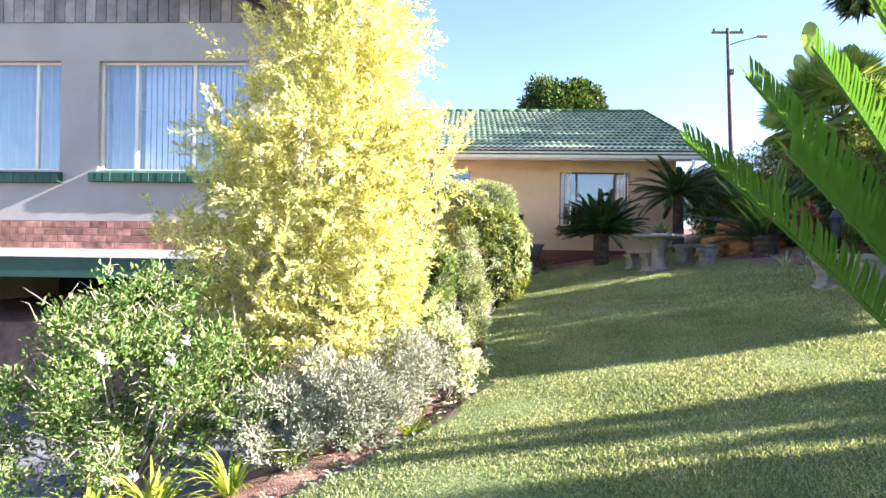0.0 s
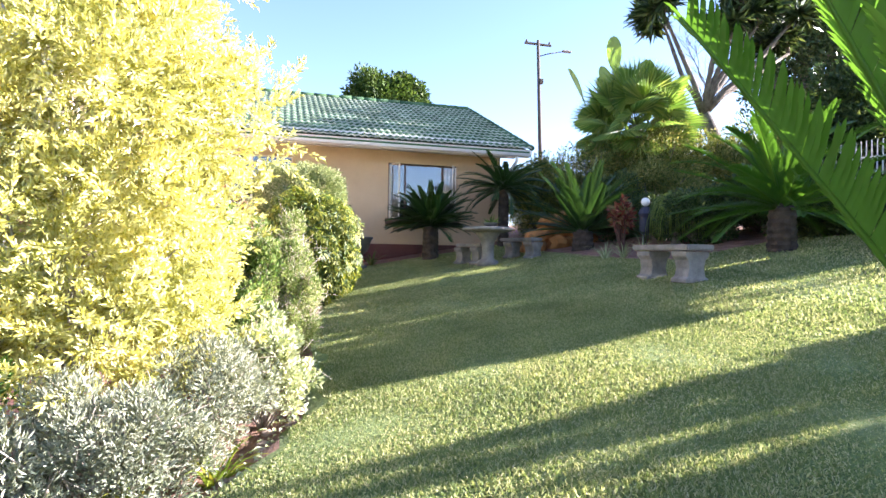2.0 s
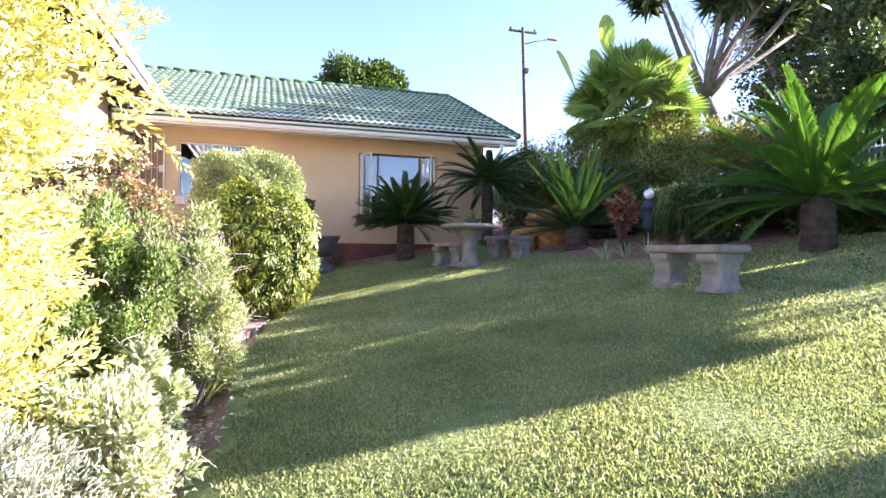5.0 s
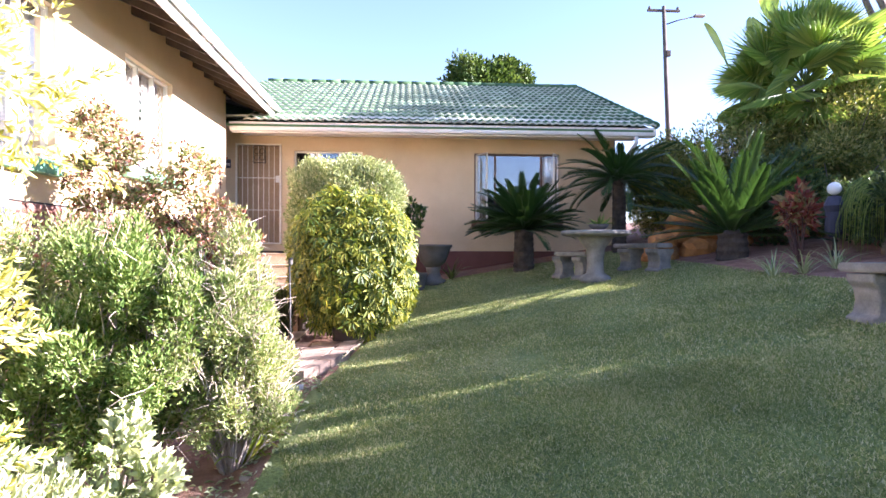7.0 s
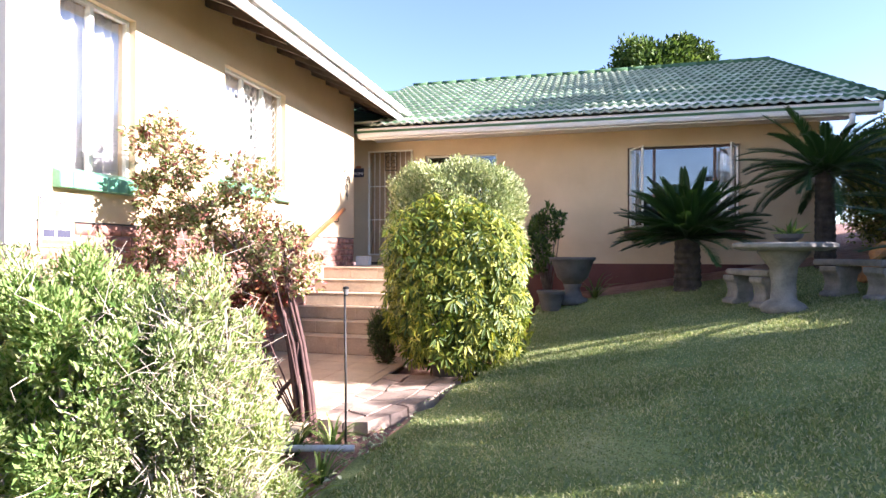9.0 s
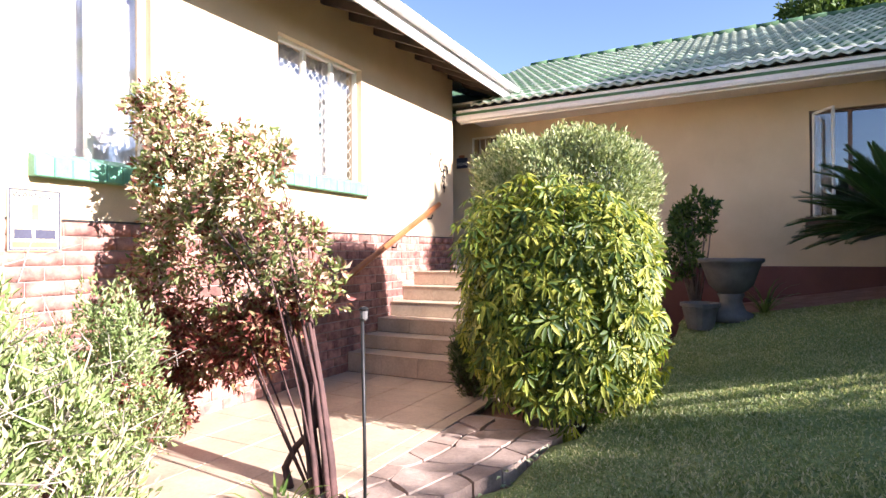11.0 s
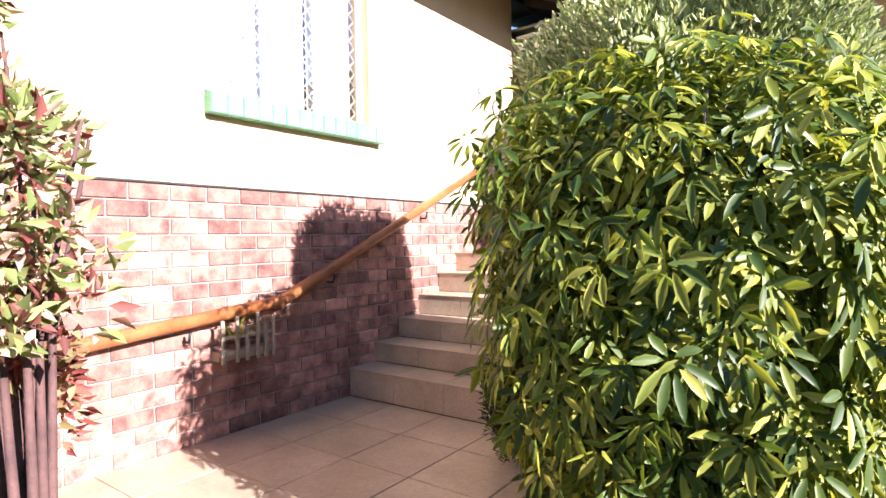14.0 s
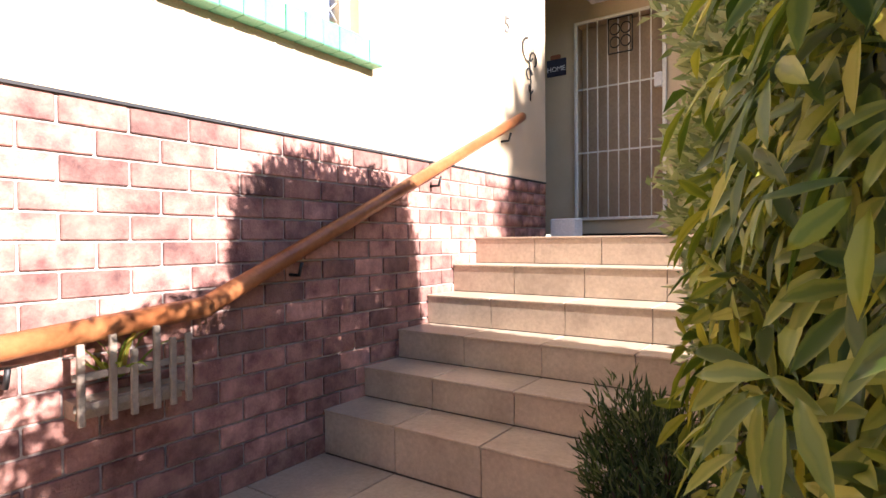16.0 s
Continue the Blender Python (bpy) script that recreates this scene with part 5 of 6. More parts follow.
# hedge and dark shrubs on the high side
for k, (x, y, top, r) in enumerate(((6.7, 14.8, 4.3, 1.15), (7.7, 13.7, 4.6, 1.3), (8.9, 13.1, 5.0, 1.4), (10.2, 13.1, 5.0, 1.5), (11.5, 12.6, 5.0, 1.5), (7.2, 16.0, 4.3, 1.2), (8.2, 12.2, 3.9, 1.1))):
    z = lz(x, y)
    shrub("hedge_shrub", "overgrown olive-green hedge shrub along the boundary", (x, y, z), [(x, y, (z + top) / 2, r, r, (top - z) / 2 + 0.15), (x + 0.5, y - 0.4, (z + top) / 2 - 0.2, r * 0.75, r * 0.75, (top - z) / 2)], 18000, 0.075, 0.034, L_HEDGE, BARK, 26, 0.03, 0.006, up=0.4, subs=54, size=(0.22, 0.36), category="hedge")
for k, (x, y, top, r) in enumerate(((7.6, 10.4, 2.8, 0.9), (8.7, 9.6, 3.1, 0.9), (8.0, 8.6, 3.1, 0.85), (9.3, 8.3, 3.0, 0.8), (7.1, 9.3, 2.8, 0.75), (7.2, 12.2, 3.5, 1.0), (8.3, 7.7, 2.6, 0.6))):
    z = lz(x, y)
    shrub("dark_shrub", "dark shady shrub under the trees by the fence", (x, y, z), [(x, y, (z + top) / 2, r, r, (top - z) / 2 + 0.1)], 10000, 0.08, 0.036, L_DARK, BARK, 20, 0.02, 0.005, up=0.4, subs=40, size=(0.22, 0.38))
# shrubs beside the walker, known by the shade they throw across the lawn
def columns(x, y, base, top, r, n, narrow, seed, spread=1.0):
    """Narrow upright lumps side by side, of uneven height."""
    rs = random.Random(seed)
    out = []
    for k in range(n):
        yy = y - r + 2 * r * (k + 0.5) / n + rs.uniform(-0.05, 0.05)
        tt = top - rs.uniform(0, spread)
        out.append((x + rs.uniform(-0.5, 0.5), yy, (base + tt) / 2, 0.4, r / n * narrow, (tt - base) / 2 + 0.1))
    return out


for k, (x, y, top, r, n, narrow, leafs) in enumerate(((9.4, 2.65, 4.9, 0.75, 6, 0.85, 12000), (10.4, 1.3, 5.7, 1.0, 6, 1.05, 18000), (8.6, 0.9, 4.1, 0.95, 5, 0.8, 8000), (7.4, 0.3, 3.6, 0.85, 5, 0.8, 8000), (11.0, 2.85, 5.4, 0.5, 4, 0.8, 8000),
                                                      (10.6, 5.0, 5.3, 0.62, 4, 1.25, 16000), (11.3, 5.75, 5.95, 0.55, 4, 1.25, 14000), (10.3, 6.5, 5.1, 0.46, 5, 0.5, 7000), (10.2, 7.3, 5.4, 0.5, 4, 1.2, 12000), (12.2, 7.6, 6.3, 0.8, 5, 1.1, 14000))):
    z = lz(x, y)
    shrub("boundary_shrub", "tall green boundary shrub beside the lawn", (x, y, z), columns(x, y, 4.0 if k == 5 else z, top, r, n, narrow, 40 + k, 0.35 if k > 4 else 1.0), leafs, 0.10, 0.045, L_HEDGE, BARK, 20, 0.02, 0.005, up=0.4, subs=26, size=(0.2, 0.34))


pt = thing("ponytail_plant", pose(6.85, 9.6, lz(6.85, 9.6)), "ponytail plant with thin hanging leaves", "plant")
part("trunk", raw_mesh("ponytail_trunk", *tube_data([(0, 0, -0.05), (0.02, 0, 0.4), (0, 0, 0.72)], 0.09, 0.05, 8), BARK, True), None, pt)
pieces = []
for k in range(220):
    yaw, up = rng.uniform(0, 6.28), rng.uniform(0.2, 1.4)
    d = np.array([math.cos(yaw), math.sin(yaw)])
    ln = rng.uniform(0.6, 1.0)
    q = np.linspace(0, 1, 6)
    rr = ln * 0.55 * np.sin(q * 1.6)
    zz = 0.72 + ln * (0.5 * math.sin(up) * np.sin(q * 2.2) - 0.9 * q ** 2)
    pieces.append(tube_data(np.stack([d[0] * rr, d[1] * rr, zz], 1), 0.007, 0.002, 3))
part("foliage", raw_mesh("ponytail_leaves", *joined(pieces), L_PALM), None, pt)
shrub("croton", "small shrub with glossy red-brown leaves beside the garden lamp", (5.85, 9.75, lz(5.85, 9.75)), [(5.85, 9.75, 2.35, 0.26, 0.26, 0.38)], 420, 0.12, 0.05, L_CRIMSON, DARK_STEM, 22, 0.01, 0.003, up=0.5, subs=14, size=(0.25, 0.45))
for k, (x, y) in enumerate(((5.35, 9.5), (5.6, 9.35), (5.95, 9.3))):
    strap_clump("dry straw-coloured plant in the rock bed", x, y, 26, 0.4, 0.018, L_CREAM, 60 + k)

# ---- garden furniture and fixtures ----
def baluster_leg(h, w, d):
    """A cast leg with a waisted outline and a scroll foot."""
    bm = bmesh.new()
    prof = [(0.50, 0.0), (0.50, 0.12), (0.36, 0.20), (0.30, 0.45), (0.36, 0.72), (0.48, 0.84), (0.48, 1.0)]
    rows_ = []
    for s, q in prof:
        rows_.append([bm.verts.new((sx * w * s, sy * d * (0.4 + 0.2 * s), q * h)) for sx, sy in ((-1, -1), (1, -1), (1, 1), (-1, 1))])
    for a, b_ in zip(rows_, rows_[1:]):
        for k in range(4):
            bm.faces.new((a[k], a[(k + 1) % 4], b_[(k + 1) % 4], b_[k]))
    bm.faces.new(rows_[0][::-1])
    bm.faces.new(rows_[-1])
    bmesh.ops.bevel(bm, geom=list(bm.edges), offset=0.008, segments=1, affect='EDGES')
    return bm


def stone_bench(x, y, z, yaw, length, depth, h, label, curve=0.0):
    ob = thing("stone_bench", pose(x, y, z, 0, 0, yaw), label, "bench", "cast stone garden benches")
    bm = bmesh.new()
    n = 10
    a, b_ = [], []
    for zz in (h - 0.07, h):
        ring_o = [bm.verts.new((-length / 2 + length * i / n, -depth / 2 + curve * (1 - (2 * i / n - 1) ** 2), zz)) for i in range(n + 1)]
        ring_i = [bm.verts.new((-length / 2 + length * i / n, depth / 2 + curve * (1 - (2 * i / n - 1) ** 2), zz)) for i in range(n + 1)]
        a.append(ring_o)
        b_.append(ring_i)
    for i in range(n):
        bm.faces.new((a[1][i], a[1][i + 1], b_[1][i + 1], b_[1][i]))
        bm.faces.new((b_[0][i], b_[0][i + 1], a[0][i + 1], a[0][i]))
        bm.faces.new((a[0][i], a[0][i + 1], a[1][i + 1], a[1][i]))
        bm.faces.new((b_[0][i + 1], b_[0][i], b_[1][i], b_[1][i + 1]))
    for i in (0, n):
        bm.faces.new((a[0][i], a[1][i], b_[1][i], b_[0][i]))
    bmesh.ops.recalc_face_normals(bm, faces=bm.faces)
    bmesh.ops.bevel(bm, geom=[e for e in bm.edges if e.calc_face_angle(0) > 0.8], offset=0.015, segments=2, affect='EDGES')
    part("seat", bm, CONCRETE, ob)
    for s in (-1, 1):
        leg = part("leg", baluster_leg(h - 0.06, 0.34, 0.26), CONCRETE, ob)
        leg.matrix_local = pose(s * length * 0.32, curve * 0.6, -0.02, 0, 0, 90)
    return ob


stone_bench(4.62, 6.88, lz(4.62, 6.88) + 0.0, 90, 1.06, 0.38, 0.43, "weathered cast stone bench on the lawn")
TX, TY = 3.95, 11.54
tz = lz(TX, TY)
table = thing("stone_table", pose(TX, TY, tz), "round cast stone table on a turned pedestal", "table")
part("tabletop", lathe([(0.0, 0.66), (0.40, 0.66), (0.48, 0.68), (0.51, 0.70), (0.51, 0.735), (0.49, 0.75), (0.0, 0.752)], 32), CONCRETE, table)
part("pedestal", lathe([(0.22, -0.03), (0.24, 0.03), (0.20, 0.08), (0.13, 0.12), (0.12, 0.30), (0.14, 0.48), (0.20, 0.56), (0.26, 0.64), (0.26, 0.67)], 20), CONCRETE, table, smooth=True)
stone_bench(3.88, 12.2, lz(3.88, 12.2), 105, 0.95, 0.32, 0.42, "curved cast stone bench by the round table", 0.10)
stone_bench(4.75, 11.75, lz(4.75, 11.75), -70, 0.95, 0.32, 0.42, "curved cast stone bench by the round table", 0.10)
bowl = thing("plant_bowl", pose(TX + 0.05, TY, tz + 0.752), "small bowl with a spiky succulent on the table", "plant pot")
part("bowl", lathe([(0.06, 0.0), (0.13, 0.05), (0.15, 0.09), (0.14, 0.095), (0.10, 0.06)], 16), POT_GREY, bowl)
p = np.zeros((26, 3)) + np.array([0, 0, 0.06])
d = unit(rng.normal(size=(26, 3)) * np.array([1, 1, 0.2]) + np.array([0, 0, 0.9]))
part("succulent", raw_mesh("succulent", *leaf_data(p, d, rng.uniform(0.12, 0.26, 26), 0.03), L_GREEN), None, bowl)

ux, uy = 1.62, 13.75
urn = thing("garden_urn", pose(ux, uy, lz(ux, uy)), "dark grey cast stone urn planter before the house wall", "urn")
part("foot", lathe([(0.24, -0.03), (0.24, 0.06), (0.16, 0.10), (0.12, 0.22), (0.15, 0.30)], 18), POT_GREY, urn, smooth=True)
part("bowl", lathe([(0.12, 0.29), (0.24, 0.40), (0.30, 0.58), (0.33, 0.66), (0.36, 0.68), (0.36, 0.72), (0.30, 0.72), (0.28, 0.64), (0.10, 0.60)], 22), POT_GREY, urn, smooth=True)
strap_clump("trailing green plant in a pot against the wall", 1.98, 13.9, 30, 0.45, 0.025, L_GREEN, 90)
pot2 = thing("flower_pot", pose(1.30, 13.45, lz(1.3, 13.45)), "dark grey flower pot by the urn", "plant pot")
part("pot", lathe([(0.14, 0.0), (0.20, 0.26), (0.22, 0.27), (0.22, 0.31), (0.18, 0.31), (0.17, 0.26)], 18), POT_GREY, pot2)

lamp = thing("garden_lamp", pose(6.54, 10.07, lz(6.54, 10.07)), "black garden lamp post with a white globe", "lamp")
lh = 2.64 - lz(6.54, 10.07)
part("post", lathe([(0.06, -0.02), (0.06, 0.05), (0.025, 0.08), (0.022, lh - 0.16), (0.05, lh - 0.12), (0.05, lh - 0.09)], 12), BLACK_METAL, lamp)
part("lamp_holder", lathe([(0.05, lh - 0.62), (0.11, lh - 0.56), (0.10, lh - 0.30), (0.13, lh - 0.22), (0.07, lh - 0.10)], 14), SIGN_BLUE, lamp, "dark blue-grey lamp holder")
bm = bmesh.new()
bmesh.ops.create_uvsphere(bm, u_segments=18, v_segments=12, radius=0.082, matrix=Matrix.Translation((0, 0, lh)))
part("globe", bm, GLOBE, lamp, "white globe", smooth=True)

# rocks of the bank
for k in range(26):
    x, y = 4.95 + 1.9 * random.random(), 12.2 + 0.9 * random.random()
    tier = k % 3
    if tier:
        x, y = 5.3 + 1.1 * random.random(), 12.55 + 0.4 * random.random()
    r = random.uniform(0.16, 0.27)
    rock = bmesh.new()
    bmesh.ops.create_icosphere(rock, subdivisions=2, radius=r)
    for v in rock.verts:
        v.co *= 1 + 0.35 * noise.noise(v.co * 5 + Vector((k * 3.1, 0, 0)))
        v.co.z *= 0.72
    ob = tagged(new("rock", bm_mesh("rock", rock, ROCK)), "rough orange-brown rock in the garden bank", "rock", "rocks of the garden bank")
    ob.location = (x, y, lz(x, y) + r * 0.35 + tier * 0.24)
    ob.rotation_euler = (0, 0, random.uniform(0, 6))

# white palisade fence
fence = thing("palisade_fence", pose(0, 0, 0), "white steel palisade fence along the boundary", "fence")
pale = boxes((-0.03, 0.03, -0.006, 0.006, 0.0, 1.45), bevel=0.003)
for v in pale.verts:
    if v.co.z > 1.4:
        v.co.x *= 0.35
pale_me = bm_mesh("pale", pale, WHITE)
FA, FB = Vector((12.9, 14.0, 0)), Vector((11.0, 4.5, 0))
nf = 70
for k in range(nf):
    c = FA.lerp(FB, k / (nf - 1))
    o = part("pale", pale_me, None, fence)
    o.matrix_world = pose(c.x, c.y, lz(c.x, c.y) + 0.02, 0, 0, math.degrees(math.atan2(FB.y - FA.y, FB.x - FA.x)))
for hh in (0.35, 1.1):
    part("rail", raw_mesh("fence_rail", *tube_data([(FA.x + (FB.x - FA.x) * q + 0.02, FA.y + (FB.y - FA.y) * q, lz(FA.x + (FB.x - FA.x) * q, FA.y + (FB.y - FA.y) * q) + hh) for q in np.linspace(0, 1, 12)], 0.022, 0.022, 4), WHITE), None, fence)

# street pole
pole = thing("street_pole", pose(12.6, 27.7, 2.4), "tall wooden street pole with a crossarm and lamp arm", "street pole")
part("pole", raw_mesh("pole", *tube_data([(0.45, 0, -0.2), (0.2, 0, 5), (0, 0, 10.4)], 0.13, 0.08, 8), POLE, True), None, pole)
part("crossarm", boxes((-0.75, 0.75, -0.05, 0.05, 10.15, 10.25), bevel=0.01), POLE, pole)
for xx in (-0.65, 0.0, 0.65):
    q = part("insulator", lathe([(0.03, 0), (0.06, 0.03), (0.06, 0.09), (0.03, 0.14)], 10), POLE, pole)
    q.matrix_local = pose(xx, 0, 10.25)
part("lamp_arm", raw_mesh("lamp_arm", *tube_data([(0, 0, 9.55), (0.7, 0, 9.8), (1.45, 0, 9.98)], 0.03, 0.025, 6), POLE), None, pole)
part("lamp_head", boxes((1.4, 1.9, -0.09, 0.09, 9.95, 10.07), bevel=0.03), CONCRETE, pole)
part("junction_box", boxes((0.1, 0.3, -0.1, 0.1, 8.15, 8.4), bevel=0.01), POLE, pole)

SKX, SKY, SKH = 0.068, 8.476, 1.14

# ---- along the wing wall ----
RXX = XW + 0.085
rail = thing("handrail", pose(0, 0, 0), "round varnished wooden handrail on iron brackets along the brick wall", "handrail")
part("rail", raw_mesh("hand_rail", *joined([tube_data([(RXX, 7.95, 1.29), (RXX, 9.4, 1.40), (RXX, 10.72, 1.515)], 0.042, 0.042, 12), tube_data([(RXX, 10.70, 1.513), (RXX, 12.0, 2.09), (RXX, 13.5, 2.76)], 0.040, 0.036, 12)]), RAIL_WOOD, True), None, rail)
for y, z in ((8.6, 1.30), (10.05, 1.42), (11.2, 1.70), (12.35, 2.21), (13.3, 2.63)):
    part("bracket", raw_mesh("bracket", *tube_data([(XW - 0.005, y, z - 0.09), (RXX - 0.02, y, z - 0.09), (RXX, y, z - 0.03)], 0.009, 0.009, 6), BLACK_METAL), None, rail)

px = thing("picket_planter", pose(XW + 0.0, 10.42, 1.18), "small grey picket planter fixed to the brick wall", "planter")
for k, (yy, hh) in enumerate(((-0.19, 0.26), (-0.09, 0.28), (-0.02, 0.22), (0.06, 0.29), (0.12, 0.24), (0.18, 0.25))):
    part("picket", boxes((0.125, 0.14, yy - 0.012, yy + 0.012, -0.01, hh), bevel=0.003), GREY_WOOD, px)
for hh in (0.05, 0.15):
    part("slat", boxes((0.11, 0.124, -0.21, 0.2, hh - 0.012, hh + 0.012)), GREY_WOOD, px)
part("box", boxes((0.0, 0.085, -0.19, 0.18, 0.0, 0.06)), GREY_WOOD, px)
cl = strap_clump("small variegated plant in the picket planter", XW + 0.06, 10.38, 16, 0.22, 0.03, L_LIME, 95)
cl.location.z = 1.30

num = thing("house_number", pose(XW + 0.004, 13.40, 3.42, 90, 0, 90), "grey metal house number on the sunny wall", "house number")
fc = bpy.data.curves.new("digit", 'FONT')
fc.body, fc.size, fc.extrude, fc.align_x = "5", 0.19, 0.006, 'CENTER'
fc.materials.append(NUMBER)
tmp = new("digit_source", fc)
dg = bpy.context.evaluated_depsgraph_get()
dme = bpy.data.meshes.new_from_object(tmp.evaluated_get(dg))
bpy.data.objects.remove(tmp)
part("digit", dme, None, num)


def words(body, size, mat):
    c = bpy.data.curves.new("words", 'FONT')
    c.body, c.size, c.extrude, c.align_x, c.align_y = body, size, 0.002, 'CENTER', 'CENTER'
    c.materials.append(mat)
    o = new("words_source", c)
    me = bpy.data.meshes.new_from_object(o.evaluated_get(bpy.context.evaluated_depsgraph_get()))
    bpy.data.objects.remove(o)
    return me


orn2 = thing("wall_ornament", pose(XW + 0.012, 13.78, 3.22), "black wrought iron scroll ornament on the wall", "ornament")
sc = []
for cy, cz, r, a0, a1 in ((-0.02, 0.16, 0.10, 90, 330), (0.08, 0.10, 0.06, -60, 200), (0.0, -0.04, 0.05, 0, 270), (0.03, -0.16, 0.035, 90, 360)):
    a = np.radians(np.linspace(a0, a1, 12))
    sc.append(tube_data(np.stack([np.zeros(12), cy + r * np.cos(a), cz + r * np.sin(a)], 1), 0.008, 0.006, 5))
sc.append(tube_data([(0, 0.0, 0.1), (0, 0.03, -0.1), (0, 0.02, -0.26)], 0.007, 0.006, 5))
part("scroll", raw_mesh("ornament_scroll", *joined(sc), BLACK_METAL), None, orn2)

hs = thing("home_sign", pose(-2.61, YH - 0.012, 3.63, 90, 0, 0), "small dark blue wall sign lettered HOME beside the door", "sign")
part("plate", boxes((-0.11, 0.11, -0.09, 0.09, -0.01, 0.01), bevel=0.004), SIGN_BLUE, hs)
o = part("lettering", words("HOME", 0.075, LETTER), None, hs)
o.matrix_local = pose(0, -0.02, 0.012)
roofl = part("crest", boxes((-0.07, 0.05, 0.091, 0.14, -0.008, 0.008), bevel=0.01), TERRACOTTA, hs)

ws = thing("warning_sign", pose(XW + 0.012, 8.155, 2.27, 90, 0, 90), "faded yellow warning sign on the sunny wall", "sign")
part("plate", boxes((-0.155, 0.155, -0.20, 0.20, -0.004, 0.003)), SIGN_PALE, ws)
part("border", boxes((-0.15, 0.15, 0.185, 0.195, 0.003, 0.005), (-0.15, 0.15, -0.195, -0.185, 0.003, 0.005), (-0.15, -0.14, -0.185, 0.185, 0.003, 0.005), (0.14, 0.15, -0.185, 0.185, 0.003, 0.005)), SIGN_BLUE, ws)
o = part("lettering", words("WARNING", 0.055, SIGN_BLUE), None, ws)
o.matrix_local = pose(0, 0.155, 0.004)
part("emblem", boxes((-0.02, 0.02, 0.0, 0.10, 0.003, 0.005)), SIGN_YELLOW, ws)
part("mark", boxes((-0.12, -0.02, -0.12, -0.06, 0.003, 0.005), (0.0, 0.12, -0.12, -0.06, 0.003, 0.005)), SIGN_BLUE, ws)
part("band", boxes((-0.13, 0.13, -0.175, -0.14, 0.003, 0.005)), SIGN_YELLOW, ws)

PZ = PATIO + 6 * RISE
block = tagged(new("door_stone", bm_mesh("door_stone", boxes((-2.27, -2.02, 14.18, 14.34, PZ, PZ + 0.17), bevel=0.012), WHITE)), "white painted block on the porch corner", "block")
pot = thing("terracotta_pot", pose(-1.14, 14.6, PZ), "shallow terracotta pot with a small plant on the porch", "plant pot")
part("pot", lathe([(0.09, 0.0), (0.13, 0.12), (0.145, 0.13), (0.145, 0.17), (0.12, 0.17), (0.11, 0.12)], 20), TERRACOTTA, pot)
p = np.zeros((60, 3)) + np.array([0, 0, 0.15])
d = unit(rng.normal(size=(60, 3)) + np.array([0, 0, 1.0]))
part("plant", raw_mesh("pot_plant", *leaf_data(p, d, rng.uniform(0.08, 0.2, 60), 0.03), L_GREEN), None, pot)
tagged(new("door_mat", bm_mesh("door_mat", boxes((-2.3, -1.5, 14.62, 15.0, PZ + 0.001, PZ + 0.016), bevel=0.004), GREY_WOOD)), "worn brown door mat before the gate", "door mat")

stake = thing("solar_light", pose(SKX, SKY, 0.58), "small solar garden light on a thin black stake", "garden light")
part("rod", raw_mesh("stake_rod", *tube_data([(0, 0, -0.1), (0, 0, 0.5), (-0.01, 0, SKH)], 0.009, 0.009, 6), BLACK_METAL), None, stake)
part("lamp_body", lathe([(0.010, SKH - 0.01), (0.018, SKH), (0.02, SKH + 0.035), (0.012, SKH + 0.04)], 10), POT_GREY, stake, "grey lamp body")
part("cap", lathe([(0.024, SKH + 0.04), (0.026, SKH + 0.048), (0.012, SKH + 0.058)], 10), BLACK_METAL, stake)
hose = tagged(new("edging_pipe", raw_mesh("edging_pipe", *tube_data([(-0.55, 8.12, 0.63), (-0.2, 8.2, 0.635), (0.22, 8.28, 0.645)], 0.026, 0.024, 8), PIPE_WHITE, True)), "pale plastic pipe lying across the bed edge", "pipe")

# ---- crazy paving between the patio and the lawn ----
paving = structure("pavement", boxes((-0.345, 0.12, 8.75, 10.6, 0.5, 0.655)), MORTAR, "crazy paving of irregular stone slabs", "paving")
nx, ny = 3, 7
corner = {}
for i in range(nx + 1):
    for j in range(ny + 1):
        q = j / ny
        right = 0.15 + 0.55 * q ** 0.8
        corner[i, j] = (-0.36 + (right + 0.36) * i / nx + (random.uniform(-0.07, 0.07) if 0 < i < nx else 0), 8.72 + 1.75 * q + (random.uniform(-0.08, 0.08) if 0 < j < ny else 0))
for i in range(nx):
    for j in range(ny):
        c4 = [corner[i, j], corner[i + 1, j], corner[i + 1, j + 1], corner[i, j + 1]]
        cx, cy = sum(c[0] for c in c4) / 4, sum(c[1] for c in c4) / 4
        bm = bmesh.new()
        tilt = random.uniform(-0.006, 0.006)
        pts = []
        for a, b_ in zip(c4, c4[1:] + c4[:1]):
            pts.append((cx + (a[0] - cx) * 0.90, cy + (a[1] - cy) * 0.93))
            mid = ((a[0] + b_[0]) / 2 + random.uniform(-0.02, 0.02), (a[1] + b_[1]) / 2 + random.uniform(-0.02, 0.02))
            pts.append((cx + (mid[0] - cx) * 0.93, cy + (mid[1] - cy) * 0.93))
        top = [bm.verts.new((a, b_, 0.682 + tilt + 0.10 * max(0, a))) for a, b_ in pts]
        botm = [bm.verts.new((cx + (a - cx) * 1.03, cy + (b_ - cy) * 1.03, 0.60)) for a, b_ in pts]
        bm.faces.new(top)
        for k in range(8):
            bm.faces.new((botm[k], botm[(k + 1) % 8], top[(k + 1) % 8], top[k]))
        part("slab", bm, SLAB, paving)

